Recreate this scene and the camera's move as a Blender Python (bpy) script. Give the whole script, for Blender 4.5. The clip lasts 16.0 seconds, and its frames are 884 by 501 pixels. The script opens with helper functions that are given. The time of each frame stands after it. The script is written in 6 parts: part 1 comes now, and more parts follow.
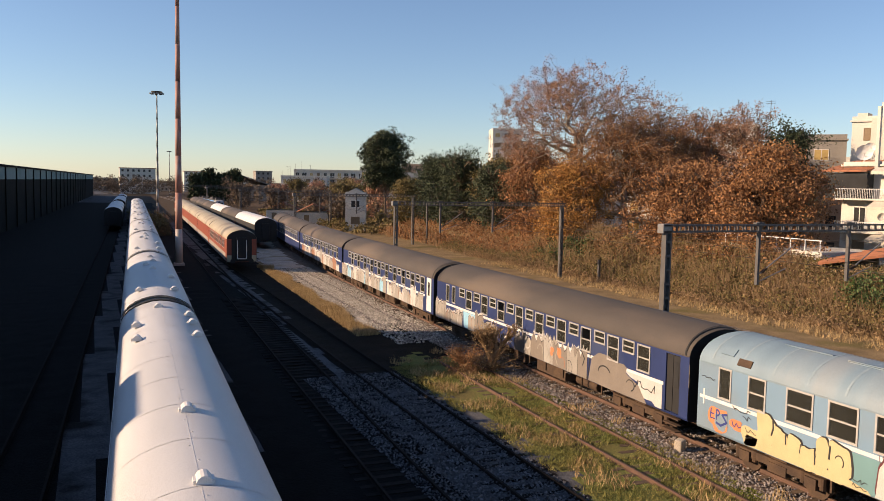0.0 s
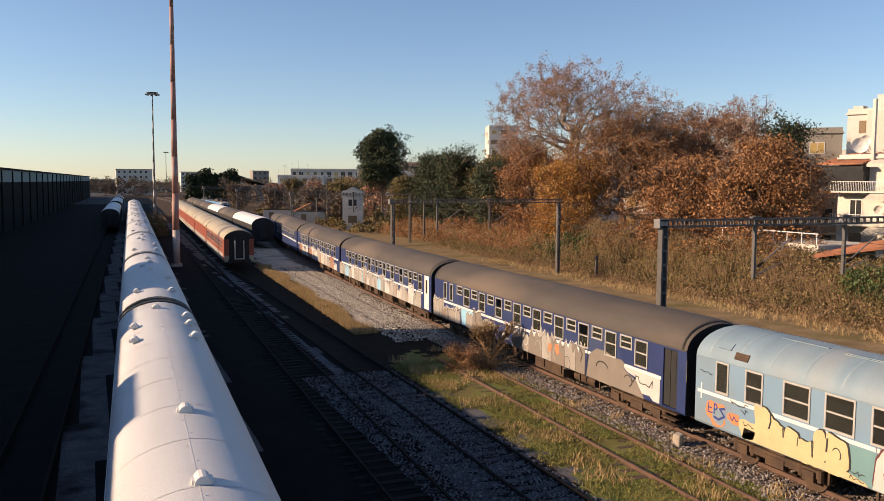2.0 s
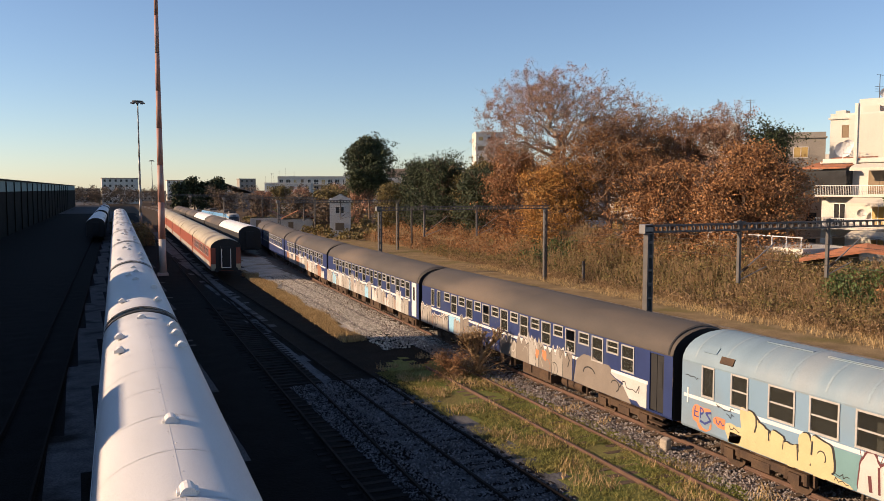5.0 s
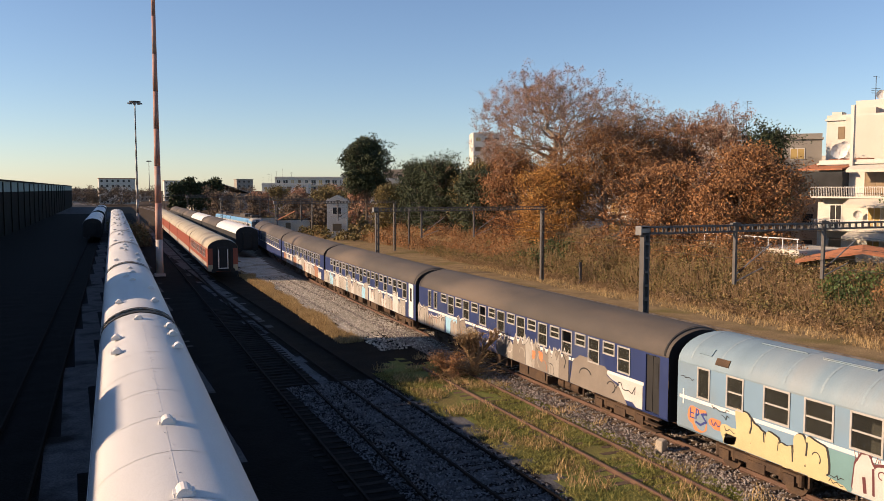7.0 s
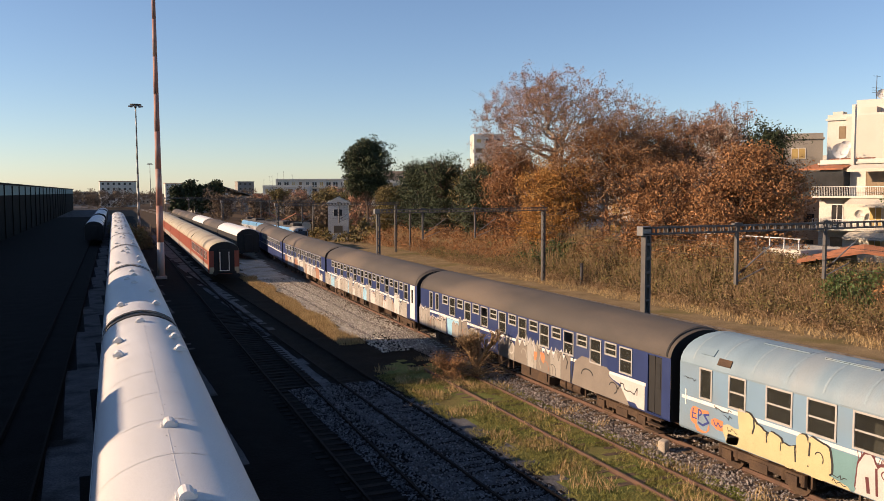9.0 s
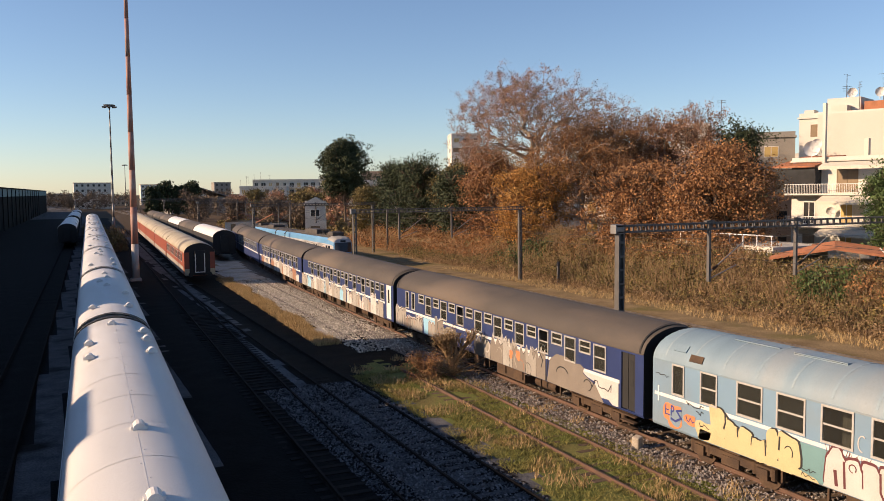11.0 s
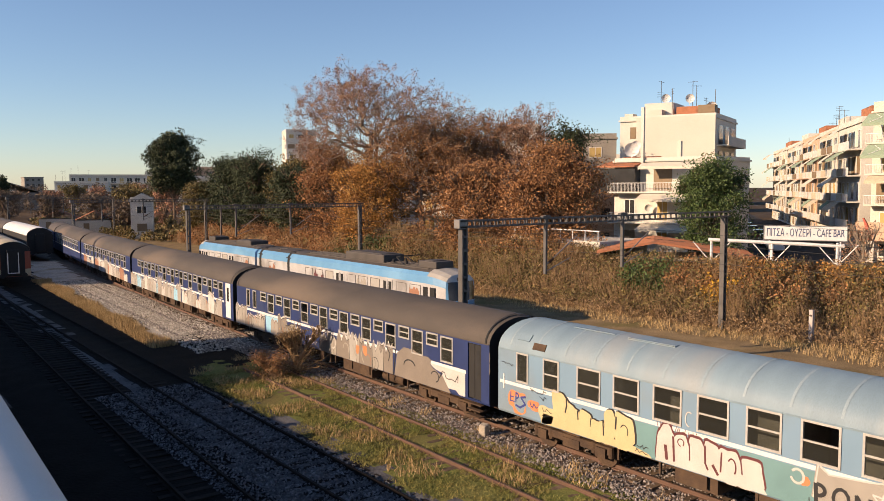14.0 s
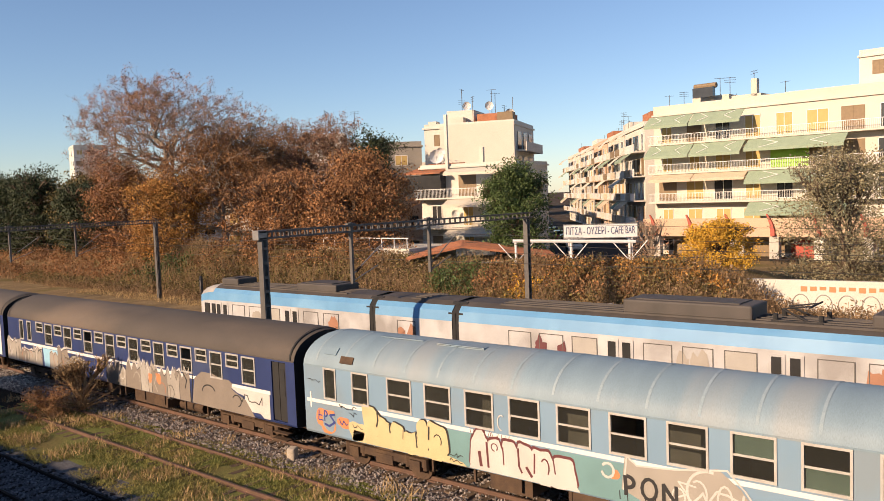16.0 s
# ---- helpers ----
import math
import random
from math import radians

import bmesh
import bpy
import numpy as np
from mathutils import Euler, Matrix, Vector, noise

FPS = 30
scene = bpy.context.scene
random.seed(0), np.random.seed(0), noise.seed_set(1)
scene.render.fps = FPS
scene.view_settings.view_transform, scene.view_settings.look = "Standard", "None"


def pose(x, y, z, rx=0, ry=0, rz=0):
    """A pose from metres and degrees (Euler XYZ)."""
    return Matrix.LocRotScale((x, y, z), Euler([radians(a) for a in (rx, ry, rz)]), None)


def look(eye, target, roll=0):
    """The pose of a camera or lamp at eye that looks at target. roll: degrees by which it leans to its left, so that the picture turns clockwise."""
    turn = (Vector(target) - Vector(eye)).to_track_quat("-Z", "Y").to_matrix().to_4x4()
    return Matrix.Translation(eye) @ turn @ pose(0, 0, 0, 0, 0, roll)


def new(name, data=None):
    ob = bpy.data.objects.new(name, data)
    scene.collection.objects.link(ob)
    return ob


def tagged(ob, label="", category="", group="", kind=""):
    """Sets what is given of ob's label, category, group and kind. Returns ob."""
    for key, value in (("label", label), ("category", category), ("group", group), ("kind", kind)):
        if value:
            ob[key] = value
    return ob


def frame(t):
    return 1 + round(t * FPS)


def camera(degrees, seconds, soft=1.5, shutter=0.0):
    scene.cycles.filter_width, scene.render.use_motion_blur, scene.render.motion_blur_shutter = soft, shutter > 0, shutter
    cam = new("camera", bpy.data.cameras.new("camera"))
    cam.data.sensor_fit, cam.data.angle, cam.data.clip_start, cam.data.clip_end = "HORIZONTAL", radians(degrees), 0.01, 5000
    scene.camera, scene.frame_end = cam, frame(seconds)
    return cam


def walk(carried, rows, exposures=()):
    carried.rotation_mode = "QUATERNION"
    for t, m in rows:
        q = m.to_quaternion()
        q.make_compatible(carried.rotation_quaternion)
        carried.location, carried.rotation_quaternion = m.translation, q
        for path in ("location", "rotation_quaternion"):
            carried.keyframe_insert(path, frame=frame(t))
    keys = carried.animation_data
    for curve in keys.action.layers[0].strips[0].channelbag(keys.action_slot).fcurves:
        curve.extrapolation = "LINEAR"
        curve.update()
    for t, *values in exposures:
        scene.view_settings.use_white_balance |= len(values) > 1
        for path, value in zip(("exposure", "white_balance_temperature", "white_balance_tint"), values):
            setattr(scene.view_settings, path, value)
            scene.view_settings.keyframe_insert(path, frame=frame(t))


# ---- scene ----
cam = camera(56.93, 16.0, soft=0.85)
PATH = [
    (0, (-17.947, -20.707, 8.604), (-17.1622, -18.8749, 8.4432), 1.05),
    (0.5, (-17.930, -20.702, 8.607), (-17.1487, -18.8681, 8.4450), 1.06),
    (1, (-17.939, -20.733, 8.594), (-17.1501, -18.9022, 8.4314), 0.88),
    (1.5, (-17.913, -20.769, 8.621), (-17.1226, -18.9399, 8.4512), 0.74),
    (2, (-17.919, -20.757, 8.614), (-17.1295, -18.9269, 8.4474), 0.36),
    (2.5, (-17.917, -20.712, 8.618), (-17.1295, -18.8799, 8.4601), -0.26),
    (3, (-17.909, -20.722, 8.621), (-17.1184, -18.8913, 8.4650), -0.39),
    (3.5, (-17.918, -20.720, 8.612), (-17.1258, -18.8901, 8.4536), -0.12),
    (4, (-17.906, -20.736, 8.616), (-17.1034, -18.9109, 8.4661), -0.03),
    (6.5, (-17.877, -20.903, 8.673), (-17.0522, -19.0873, 8.5203), -0.10),
    (7, (-17.885, -20.879, 8.672), (-17.0620, -19.0619, 8.5229), 0.02),
    (7.5, (-17.884, -20.876, 8.671), (-17.0634, -19.0580, 8.5240), 0.04),
    (8, (-17.882, -20.875, 8.668), (-17.0590, -19.0576, 8.5227), 0.01),
    (8.5, (-17.889, -20.878, 8.676), (-17.0681, -19.0603, 8.5288), -0.14),
    (9, (-17.885, -20.867, 8.669), (-17.0646, -19.0487, 8.5235), -0.24),
    (11.5, (-17.645, -20.973, 8.650), (-16.7659, -19.1823, 8.5060), -0.51),
    (12, (-17.526, -20.892, 8.632), (-16.6374, -19.1054, 8.4921), -0.39),
    (12.5, (-17.495, -20.802, 8.588), (-16.5708, -19.0344, 8.4415), -0.20),
    (13, (-17.939, -20.858, 8.511), (-16.9143, -19.1463, 8.3644), 0.26),
    (13.5, (-18.179, -20.941, 8.569), (-17.0647, -19.2864, 8.4284), 0.25),
    (14, (-18.150, -20.757, 8.544), (-16.9409, -19.1719, 8.3894), -0.19),
    (14.5, (-17.786, -20.428, 8.463), (-16.4797, -18.9205, 8.3243), -0.97),
    (15, (-17.430, -20.248, 8.440), (-16.0372, -18.8186, 8.3076), -1.54),
    (15.5, (-17.247, -20.197, 8.375), (-15.7973, -18.8248, 8.2457), -2.09),
    (16, (-16.910, -20.017, 8.304), (-15.3726, -18.7445, 8.1688), -2.13),
]
walk(cam, [(t, look(eye, target, roll)) for t, eye, target, roll in PATH], [(0.0, 0.27, 7250, 18), (16.0, 0.27, 7250, 18)])

# ---- world, sun, exposure ----
SUN_AZ, SUN_EL = math.atan2(-0.95, 0.31), radians(20.5)
world = bpy.data.worlds.new("sky")
scene.world = world
world.use_nodes = True
wn = world.node_tree.nodes
sky = wn.new("ShaderNodeTexSky")
sky.sky_type = "NISHITA"
sky.sun_disc = False
sky.sun_elevation, sky.sun_rotation = SUN_EL, SUN_AZ
sky.altitude = 600
sky.air_density, sky.dust_density, sky.ozone_density = 1.0, 0.3, 4.4
wn["Background"].inputs["Strength"].default_value = 0.13
world.node_tree.links.new(sky.outputs[0], wn["Background"].inputs["Color"])
sun = new("sun", bpy.data.lights.new("sun", "SUN"))
sun.data.energy, sun.data.angle, sun.data.color = 6.2, radians(0.5), (1.0, 0.79, 0.57)
sun_from = Vector((math.sin(SUN_AZ) * math.cos(SUN_EL), math.cos(SUN_AZ) * math.cos(SUN_EL), math.sin(SUN_EL)))
sun.matrix_world = look(sun_from * 100, (0, 0, 0))


# ---- materials ----
def mat(name, a, b=None, scale=3.0, rough=0.7, metal=0.0, bump=0.0, fine=60.0, spread=0.25, c=None, island=0.0, stretch=None, obj_random=0.0):
    """Two-scale noise between colours a and b, with fine grain, an optional third stain colour c and fine relief."""
    m = bpy.data.materials.new(name)
    m.use_nodes = True
    n, l = m.node_tree.nodes, m.node_tree.links
    p = n["Principled BSDF"]
    p.inputs["Roughness"].default_value, p.inputs["Metallic"].default_value = rough, metal
    if rough >= 0.85:
        p.inputs["Specular IOR Level"].default_value = 0.08
    b = b or tuple(v * 0.7 for v in a)
    tc = n.new("ShaderNodeTexCoord")
    src = tc.outputs["Object"]
    if stretch:
        mp = n.new("ShaderNodeMapping")
        mp.inputs["Scale"].default_value = stretch
        l.new(src, mp.inputs["Vector"])
        src = mp.outputs["Vector"]

    def noise_node(sc, detail):
        t = n.new("ShaderNodeTexNoise")
        t.inputs["Scale"].default_value, t.inputs["Detail"].default_value = sc, detail
        l.new(src, t.inputs["Vector"])
        return t.outputs["Fac"]

    def mix(fac, x, y):
        k = n.new("ShaderNodeMix")
        k.data_type = "RGBA"
        for sock, v in ((k.inputs[0], fac), (k.inputs[6], x), (k.inputs[7], y)):
            if isinstance(v, bpy.types.NodeSocket):
                l.new(v, sock)
            else:
                sock.default_value = v if isinstance(v, float) else (*v, 1)
        return k.outputs[2]

    def ramp(fac, lo, hi):
        r = n.new("ShaderNodeMapRange")
        r.inputs["From Min"].default_value, r.inputs["From Max"].default_value = lo, hi
        l.new(fac, r.inputs["Value"])
        return r.outputs[0]

    col = mix(ramp(noise_node(scale, 4), 0.5 - spread, 0.5 + spread), a, b)
    if c:
        col = mix(ramp(noise_node(scale * 0.37, 5), 0.52, 0.68), col, c)
    grain = noise_node(fine, 3)
    dark = mix(0.22 if rough < 0.85 else 0.42, col, tuple(0.0 for _ in a))
    col = mix(ramp(grain, 0.62, 0.3), col, dark)
    if island or obj_random:
        if island:
            g = n.new("ShaderNodeNewGeometry").outputs["Random Per Island"]
        else:
            g = n.new("ShaderNodeObjectInfo").outputs["Random"]
        h = n.new("ShaderNodeHueSaturation")
        k = island or obj_random
        r1 = n.new("ShaderNodeMapRange")
        r1.inputs["To Min"].default_value, r1.inputs["To Max"].default_value = 1 - k, 1 + k
        l.new(g, r1.inputs["Value"])
        l.new(r1.outputs[0], h.inputs["Value"])
        l.new(col, h.inputs["Color"])
        col = h.outputs["Color"]
    l.new(col, p.inputs["Base Color"])
    if bump:
        bn = n.new("ShaderNodeBump")
        bn.inputs["Strength"].default_value, bn.inputs["Distance"].default_value = bump, 0.03
        l.new(grain, bn.inputs["Height"])
        l.new(bn.outputs[0], p.inputs["Normal"])
    return m


def glass_mat(name, tint):
    m = bpy.data.materials.new(name)
    m.use_nodes = True
    n, l = m.node_tree.nodes, m.node_tree.links
    out = n["Material Output"]
    tr, gl, mx, fr = (n.new("ShaderNode" + k) for k in ("BsdfTransparent", "BsdfGlossy", "MixShader", "Fresnel"))
    tr.inputs["Color"].default_value = (*tint, 1)
    gl.inputs["Roughness"].default_value = 0.04
    fr.inputs["IOR"].default_value = 1.5
    l.new(fr.outputs[0], mx.inputs[0])
    l.new(tr.outputs[0], mx.inputs[1])
    l.new(gl.outputs[0], mx.inputs[2])
    # Grey diffuse share paints a little interior light onto panes that look too black.
    dust, pane_lift = n.new("ShaderNodeBsdfDiffuse"), n.new("ShaderNodeMixShader")
    dust.inputs["Color"].default_value = (0.3, 0.3, 0.27, 1)
    pane_lift.inputs[0].default_value = 0.045
    l.new(mx.outputs[0], pane_lift.inputs[1])
    l.new(dust.outputs[0], pane_lift.inputs[2])
    l.new(pane_lift.outputs[0], out.inputs["Surface"])
    return m


M = {}
M["gravel"] = mat("grey track gravel", (0.15, 0.15, 0.155), (0.085, 0.085, 0.09), 1.2, 0.95, bump=1.0, fine=14, c=(0.02, 0.018, 0.016))
M["pale_gravel"] = mat("pale gravel path", (0.66, 0.6, 0.51), (0.46, 0.41, 0.34), 0.8, 0.95, bump=0.8, fine=12, c=(0.36, 0.3, 0.21))
M["grass"] = mat("short grass", (0.12, 0.155, 0.038), (0.22, 0.2, 0.07), 0.7, 0.95, bump=1.0, fine=20, c=(0.19, 0.14, 0.06))
M["straw"] = mat("dry straw ground", (0.36, 0.26, 0.14), (0.2, 0.14, 0.075), 0.6, 0.95, bump=1.0, fine=16, c=(0.19, 0.155, 0.06))
M["earth"] = mat("brown earth", (0.12, 0.085, 0.055), (0.07, 0.05, 0.035), 0.5, 0.95, bump=1.0, fine=9)
M["asphalt"] = mat("street asphalt", (0.06, 0.06, 0.06), (0.045, 0.045, 0.045), 0.5, 0.9)
# Next two: gravel and weeds with the yard's deep shade put into their colour.
M["shaded_gravel"] = mat("gravel darkened for shade", (0.008, 0.008, 0.008), (0.004, 0.004, 0.004), 1.0, 0.95, bump=1.0, fine=13)
M["shaded_weeds"] = mat("weedy earth darkened for shade", (0.02, 0.015, 0.01), (0.01, 0.008, 0.006), 0.9, 0.95, bump=1.0, fine=11)
M["ballast"] = mat("rusty track ballast", (0.3, 0.225, 0.18), (0.15, 0.11, 0.085), 1.5, 0.95, bump=1.0, fine=13)
M["stone"] = mat("ballast stones", (0.34, 0.3, 0.27), (0.16, 0.14, 0.125), 2, 0.95, island=0.5)
# Darker copy of the ballast stones, shade painted in, for the shaded tracks.
M["shaded_stone"] = mat("gravel stones darkened for shade", (0.2, 0.2, 0.21), (0.09, 0.09, 0.095), 2, 0.95, island=0.5)
M["pale_stone"] = mat("pale limestone chippings", (0.62, 0.57, 0.49), (0.4, 0.36, 0.3), 2, 0.95, island=0.4)
M["rail"] = mat("rusty rail steel", (0.17, 0.095, 0.065), (0.1, 0.06, 0.042), 2, 0.75, 0.3)
M["rail_worn"] = mat("worn rail steel", (0.22, 0.20, 0.19), (0.10, 0.08, 0.07), 2, 0.4, 0.7)
M["sleeper"] = mat("weathered timber sleeper", (0.2, 0.14, 0.095), (0.1, 0.075, 0.055), 4, 0.95, obj_random=0.3)
# Dark copy of the sleeper colour, with the shade on these tracks painted in.
M["oily_sleeper"] = mat("sleepers and rails darkened for shade", (0.03, 0.025, 0.022), (0.015, 0.013, 0.012), 4, 0.95, obj_random=0.3)
M["grey_roof"] = mat("dull silver roof paint", (0.66, 0.66, 0.645), (0.52, 0.52, 0.505), 0.5, 0.5, 0.0, fine=45, spread=0.35, c=(0.44, 0.43, 0.41), stretch=(2.2, 0.35, 2.2))
# Grey side paint taken down to near black to hold the shade it stands in.
M["grey_side"] = mat("grey coach side darkened for shade", (0.03, 0.028, 0.026), (0.016, 0.015, 0.014), 1, 0.7)
M["lightblue"] = mat("faded light blue paint", (0.2, 0.32, 0.43), (0.165, 0.275, 0.375), 0.8, 0.5, c=(0.2, 0.265, 0.31))
M["lightblue_roof"] = mat("chalky blue grey roof paint", (0.215, 0.31, 0.365), (0.17, 0.25, 0.30), 0.9, 0.6, c=(0.25, 0.30, 0.32), stretch=(0.3, 2.0, 0.3))
M["pale_streak"] = mat("pale weathered roof seam", (0.29, 0.37, 0.41), (0.22, 0.3, 0.34), 1.2, 0.7)
M["blue"] = mat("dark blue coach paint", (0.024, 0.044, 0.145), (0.017, 0.032, 0.105), 0.9, 0.45, c=(0.045, 0.065, 0.14))
M["blue_roof"] = mat("sooty brown roof paint", (0.088, 0.073, 0.06), (0.06, 0.051, 0.043), 0.7, 0.8, c=(0.13, 0.10, 0.075), stretch=(1, 0.4, 1))
M["red"] = mat("faded red coach paint", (0.3, 0.065, 0.03), (0.22, 0.05, 0.028), 0.9, 0.55)
M["cream"] = mat("dirty cream paint", (0.46, 0.40, 0.28), (0.36, 0.31, 0.21), 0.9, 0.6, c=(0.26, 0.21, 0.15))
M["white_paint"] = mat("worn white paint", (0.78, 0.77, 0.74), (0.66, 0.65, 0.62), 1.5, 0.5)
M["black"] = mat("black rubber and soot", (0.02, 0.019, 0.018), (0.012, 0.012, 0.012), 2, 0.8)
M["under"] = mat("brown brake dust steel", (0.13, 0.085, 0.055), (0.07, 0.05, 0.04), 2.5, 0.85)
M["frame_metal"] = mat("dull aluminium window frame", (0.62, 0.60, 0.56), (0.48, 0.46, 0.43), 4, 0.45, 0.4)
M["interior"] = mat("dusty coach interior", (0.3, 0.26, 0.21), (0.16, 0.14, 0.12), 1.5, 0.9)
M["glass"] = glass_mat("tinted window glass", (0.48, 0.52, 0.52))
M["curtain"] = mat("faded green blind", (0.30, 0.40, 0.34), (0.22, 0.31, 0.27), 3, 0.8)
M["emu_blue"] = mat("sky blue railcar paint", (0.13, 0.33, 0.54), (0.10, 0.27, 0.46), 0.9, 0.4, c=(0.16, 0.36, 0.56))
M["emu_white"] = mat("white railcar paint", (0.52, 0.52, 0.515), (0.36, 0.355, 0.35), 1.1, 0.45, c=(0.28, 0.27, 0.26))
M["emu_roof"] = mat("dark grey ribbed roof", (0.085, 0.072, 0.062), (0.05, 0.044, 0.038), 1, 0.7)
M["steel"] = mat("weathered grey steel", (0.13, 0.12, 0.11), (0.085, 0.08, 0.075), 2, 0.6, 0.3)
M["galv"] = mat("galvanised steel", (0.30, 0.29, 0.27), (0.20, 0.19, 0.18), 2, 0.5, 0.4)
M["mast_red"] = mat("faded red mast paint", (0.42, 0.20, 0.15), (0.34, 0.17, 0.13), 1.0, 0.7, c=(0.45, 0.36, 0.31))
M["mast_white"] = mat("dirty white mast paint", (0.52, 0.46, 0.42), (0.42, 0.36, 0.32), 1.0, 0.7)
M["plaster"] = mat("white wall plaster", (0.74, 0.70, 0.62), (0.64, 0.60, 0.52), 0.3, 0.9, c=(0.55, 0.51, 0.44))
M["cream_wall"] = mat("cream wall plaster", (0.70, 0.65, 0.55), (0.62, 0.57, 0.48), 0.3, 0.9)
M["pink_wall"] = mat("peach wall plaster", (0.66, 0.46, 0.32), (0.58, 0.40, 0.28), 0.3, 0.9)
M["grey_wall"] = mat("bare grey plaster", (0.36, 0.33, 0.29), (0.28, 0.26, 0.23), 0.3, 0.9)
M["awning"] = mat("sun bleached green awning", (0.34, 0.42, 0.30), (0.28, 0.36, 0.26), 1.5, 0.9)
M["awning_pale"] = mat("pale striped awning", (0.66, 0.55, 0.40), (0.58, 0.46, 0.33), 2, 0.9)
M["awning_white"] = mat("off-white awning", (0.72, 0.66, 0.54), (0.64, 0.58, 0.47), 2, 0.9)
M["window_dark"] = mat("dark window pane", (0.05, 0.05, 0.05), (0.03, 0.03, 0.03), 1, 0.15)
M["shutter"] = mat("brown wooden shutter", (0.26, 0.18, 0.10), (0.20, 0.14, 0.08), 4, 0.7)
M["yellow_blind"] = mat("ochre roller blind", (0.52, 0.37, 0.14), (0.46, 0.32, 0.12), 2, 0.8)
M["tile"] = mat("red clay roof tiles", (0.52, 0.22, 0.12), (0.4, 0.165, 0.09), 2.5, 0.85, c=(0.24, 0.13, 0.09))
M["bark"] = mat("brown bark", (0.22, 0.16, 0.115), (0.13, 0.095, 0.07), 3, 0.95)
M["pale_bark"] = mat("pale plane bark", (0.42, 0.35, 0.27), (0.26, 0.2, 0.15), 2, 0.9)
M["leaf_brown"] = mat("withered brown leaves", (0.36, 0.165, 0.06), (0.24, 0.12, 0.05), 0.5, 0.8, island=0.5)
M["leaf_rust"] = mat("sparse russet leaves", (0.4, 0.21, 0.13), (0.28, 0.15, 0.09), 0.5, 0.8, island=0.45)
M["leaf_orange"] = mat("orange autumn leaves", (0.5, 0.235, 0.05), (0.34, 0.185, 0.05), 0.5, 0.8, island=0.5)
M["leaf_olive"] = mat("olive brown foliage", (0.2, 0.145, 0.045), (0.135, 0.11, 0.038), 0.5, 0.8, island=0.5)
M["leaf_dark"] = mat("dark evergreen needles", (0.05, 0.068, 0.025), (0.032, 0.046, 0.018), 0.5, 0.8, island=0.4)
M["leaf_green"] = mat("fresh green leaves", (0.075, 0.12, 0.028), (0.05, 0.085, 0.02), 0.5, 0.7, island=0.45)
M["leaf_yellow"] = mat("yellow autumn leaves", (0.66, 0.39, 0.04), (0.5, 0.27, 0.03), 0.5, 0.8, island=0.4)
M["leaf_grey"] = mat("grey green leaves", (0.28, 0.245, 0.14), (0.19, 0.17, 0.1), 0.5, 0.8, island=0.45)
M["twig"] = mat("dry brown stems", (0.36, 0.24, 0.135), (0.24, 0.16, 0.09), 2, 0.9, island=0.4)
M["blade"] = mat("grass blades", (0.17, 0.195, 0.055), (0.34, 0.27, 0.1), 0.6, 0.9, island=0.4)
M["straw_blade"] = mat("dry straw blades", (0.56, 0.41, 0.21), (0.38, 0.26, 0.13), 0.6, 0.9, island=0.4)
M["teal"] = mat("weathered teal sheeting", (0.16, 0.27, 0.28), (0.11, 0.2, 0.21), 0.4, 0.7)
# Near-black shed colour carries the shade on its yard side.
M["shed_dark"] = mat("shed wall darkened for shade", (0.018, 0.017, 0.016), (0.01, 0.01, 0.009), 0.4, 0.9)
M["far_wood"] = mat("bare winter woodland", (0.22, 0.165, 0.12), (0.15, 0.12, 0.09), 0.2, 0.95, island=0.4)
M["chalk"] = mat("limestone block", (0.55, 0.48, 0.38), (0.42, 0.36, 0.29), 5, 0.9)
for key, col in (("paint_cream", (0.60, 0.50, 0.27)), ("paint_white", (0.60, 0.57, 0.53)), ("paint_grey", (0.40, 0.38, 0.34)), ("paint_silver", (0.36, 0.33, 0.285)),
                 ("paint_black", (0.02, 0.02, 0.022)), ("paint_maroon", (0.13, 0.03, 0.035)), ("paint_orange", (0.68, 0.24, 0.10)), ("paint_teal", (0.15, 0.30, 0.31)),
                 ("paint_navy", (0.03, 0.05, 0.22)), ("paint_sky", (0.30, 0.58, 0.74)), ("paint_taupe", (0.235, 0.20, 0.165)), ("paint_rust", (0.36, 0.17, 0.10)),
                 ("sign_blue", (0.05, 0.07, 0.16)), ("poster_red", (0.45, 0.07, 0.04)), ("lime", (0.30, 0.55, 0.06)), ("cloth_red", (0.40, 0.06, 0.03))):
    M[key] = mat(key.replace("_", " "), col, tuple(v * 0.82 for v in col), 1.4, 0.6)


# ---- mesh helpers ----
def part(name, bm, material, parent=None, label="", smooth=False):
    me = bpy.data.meshes.new(name)
    if smooth:
        for f in bm.faces:
            f.smooth = True
    bm.to_mesh(me)
    bm.free()
    for m in material if isinstance(material, (list, tuple)) else [material]:
        me.materials.append(M[m])
    ob = new(name, me)
    ob.parent = parent
    return tagged(ob, label)


def raw(name, verts, faces, material, parent=None, label=""):
    me = bpy.data.meshes.new(name)
    me.from_pydata([tuple(v) for v in verts], [], faces)
    for m in material if isinstance(material, (list, tuple)) else [material]:
        me.materials.append(M[m])
    ob = new(name, me)
    ob.parent = parent
    return tagged(ob, label)


def share(name, ob, m, parent):
    o = new(name, ob.data)
    o.parent = parent
    o.matrix_basis = m
    return o


def thing(name, m, label, category, group="", kind=""):
    ob = new(name)
    ob.matrix_basis = m
    ob.empty_display_size = 0.2
    return tagged(ob, label, category, group, kind)


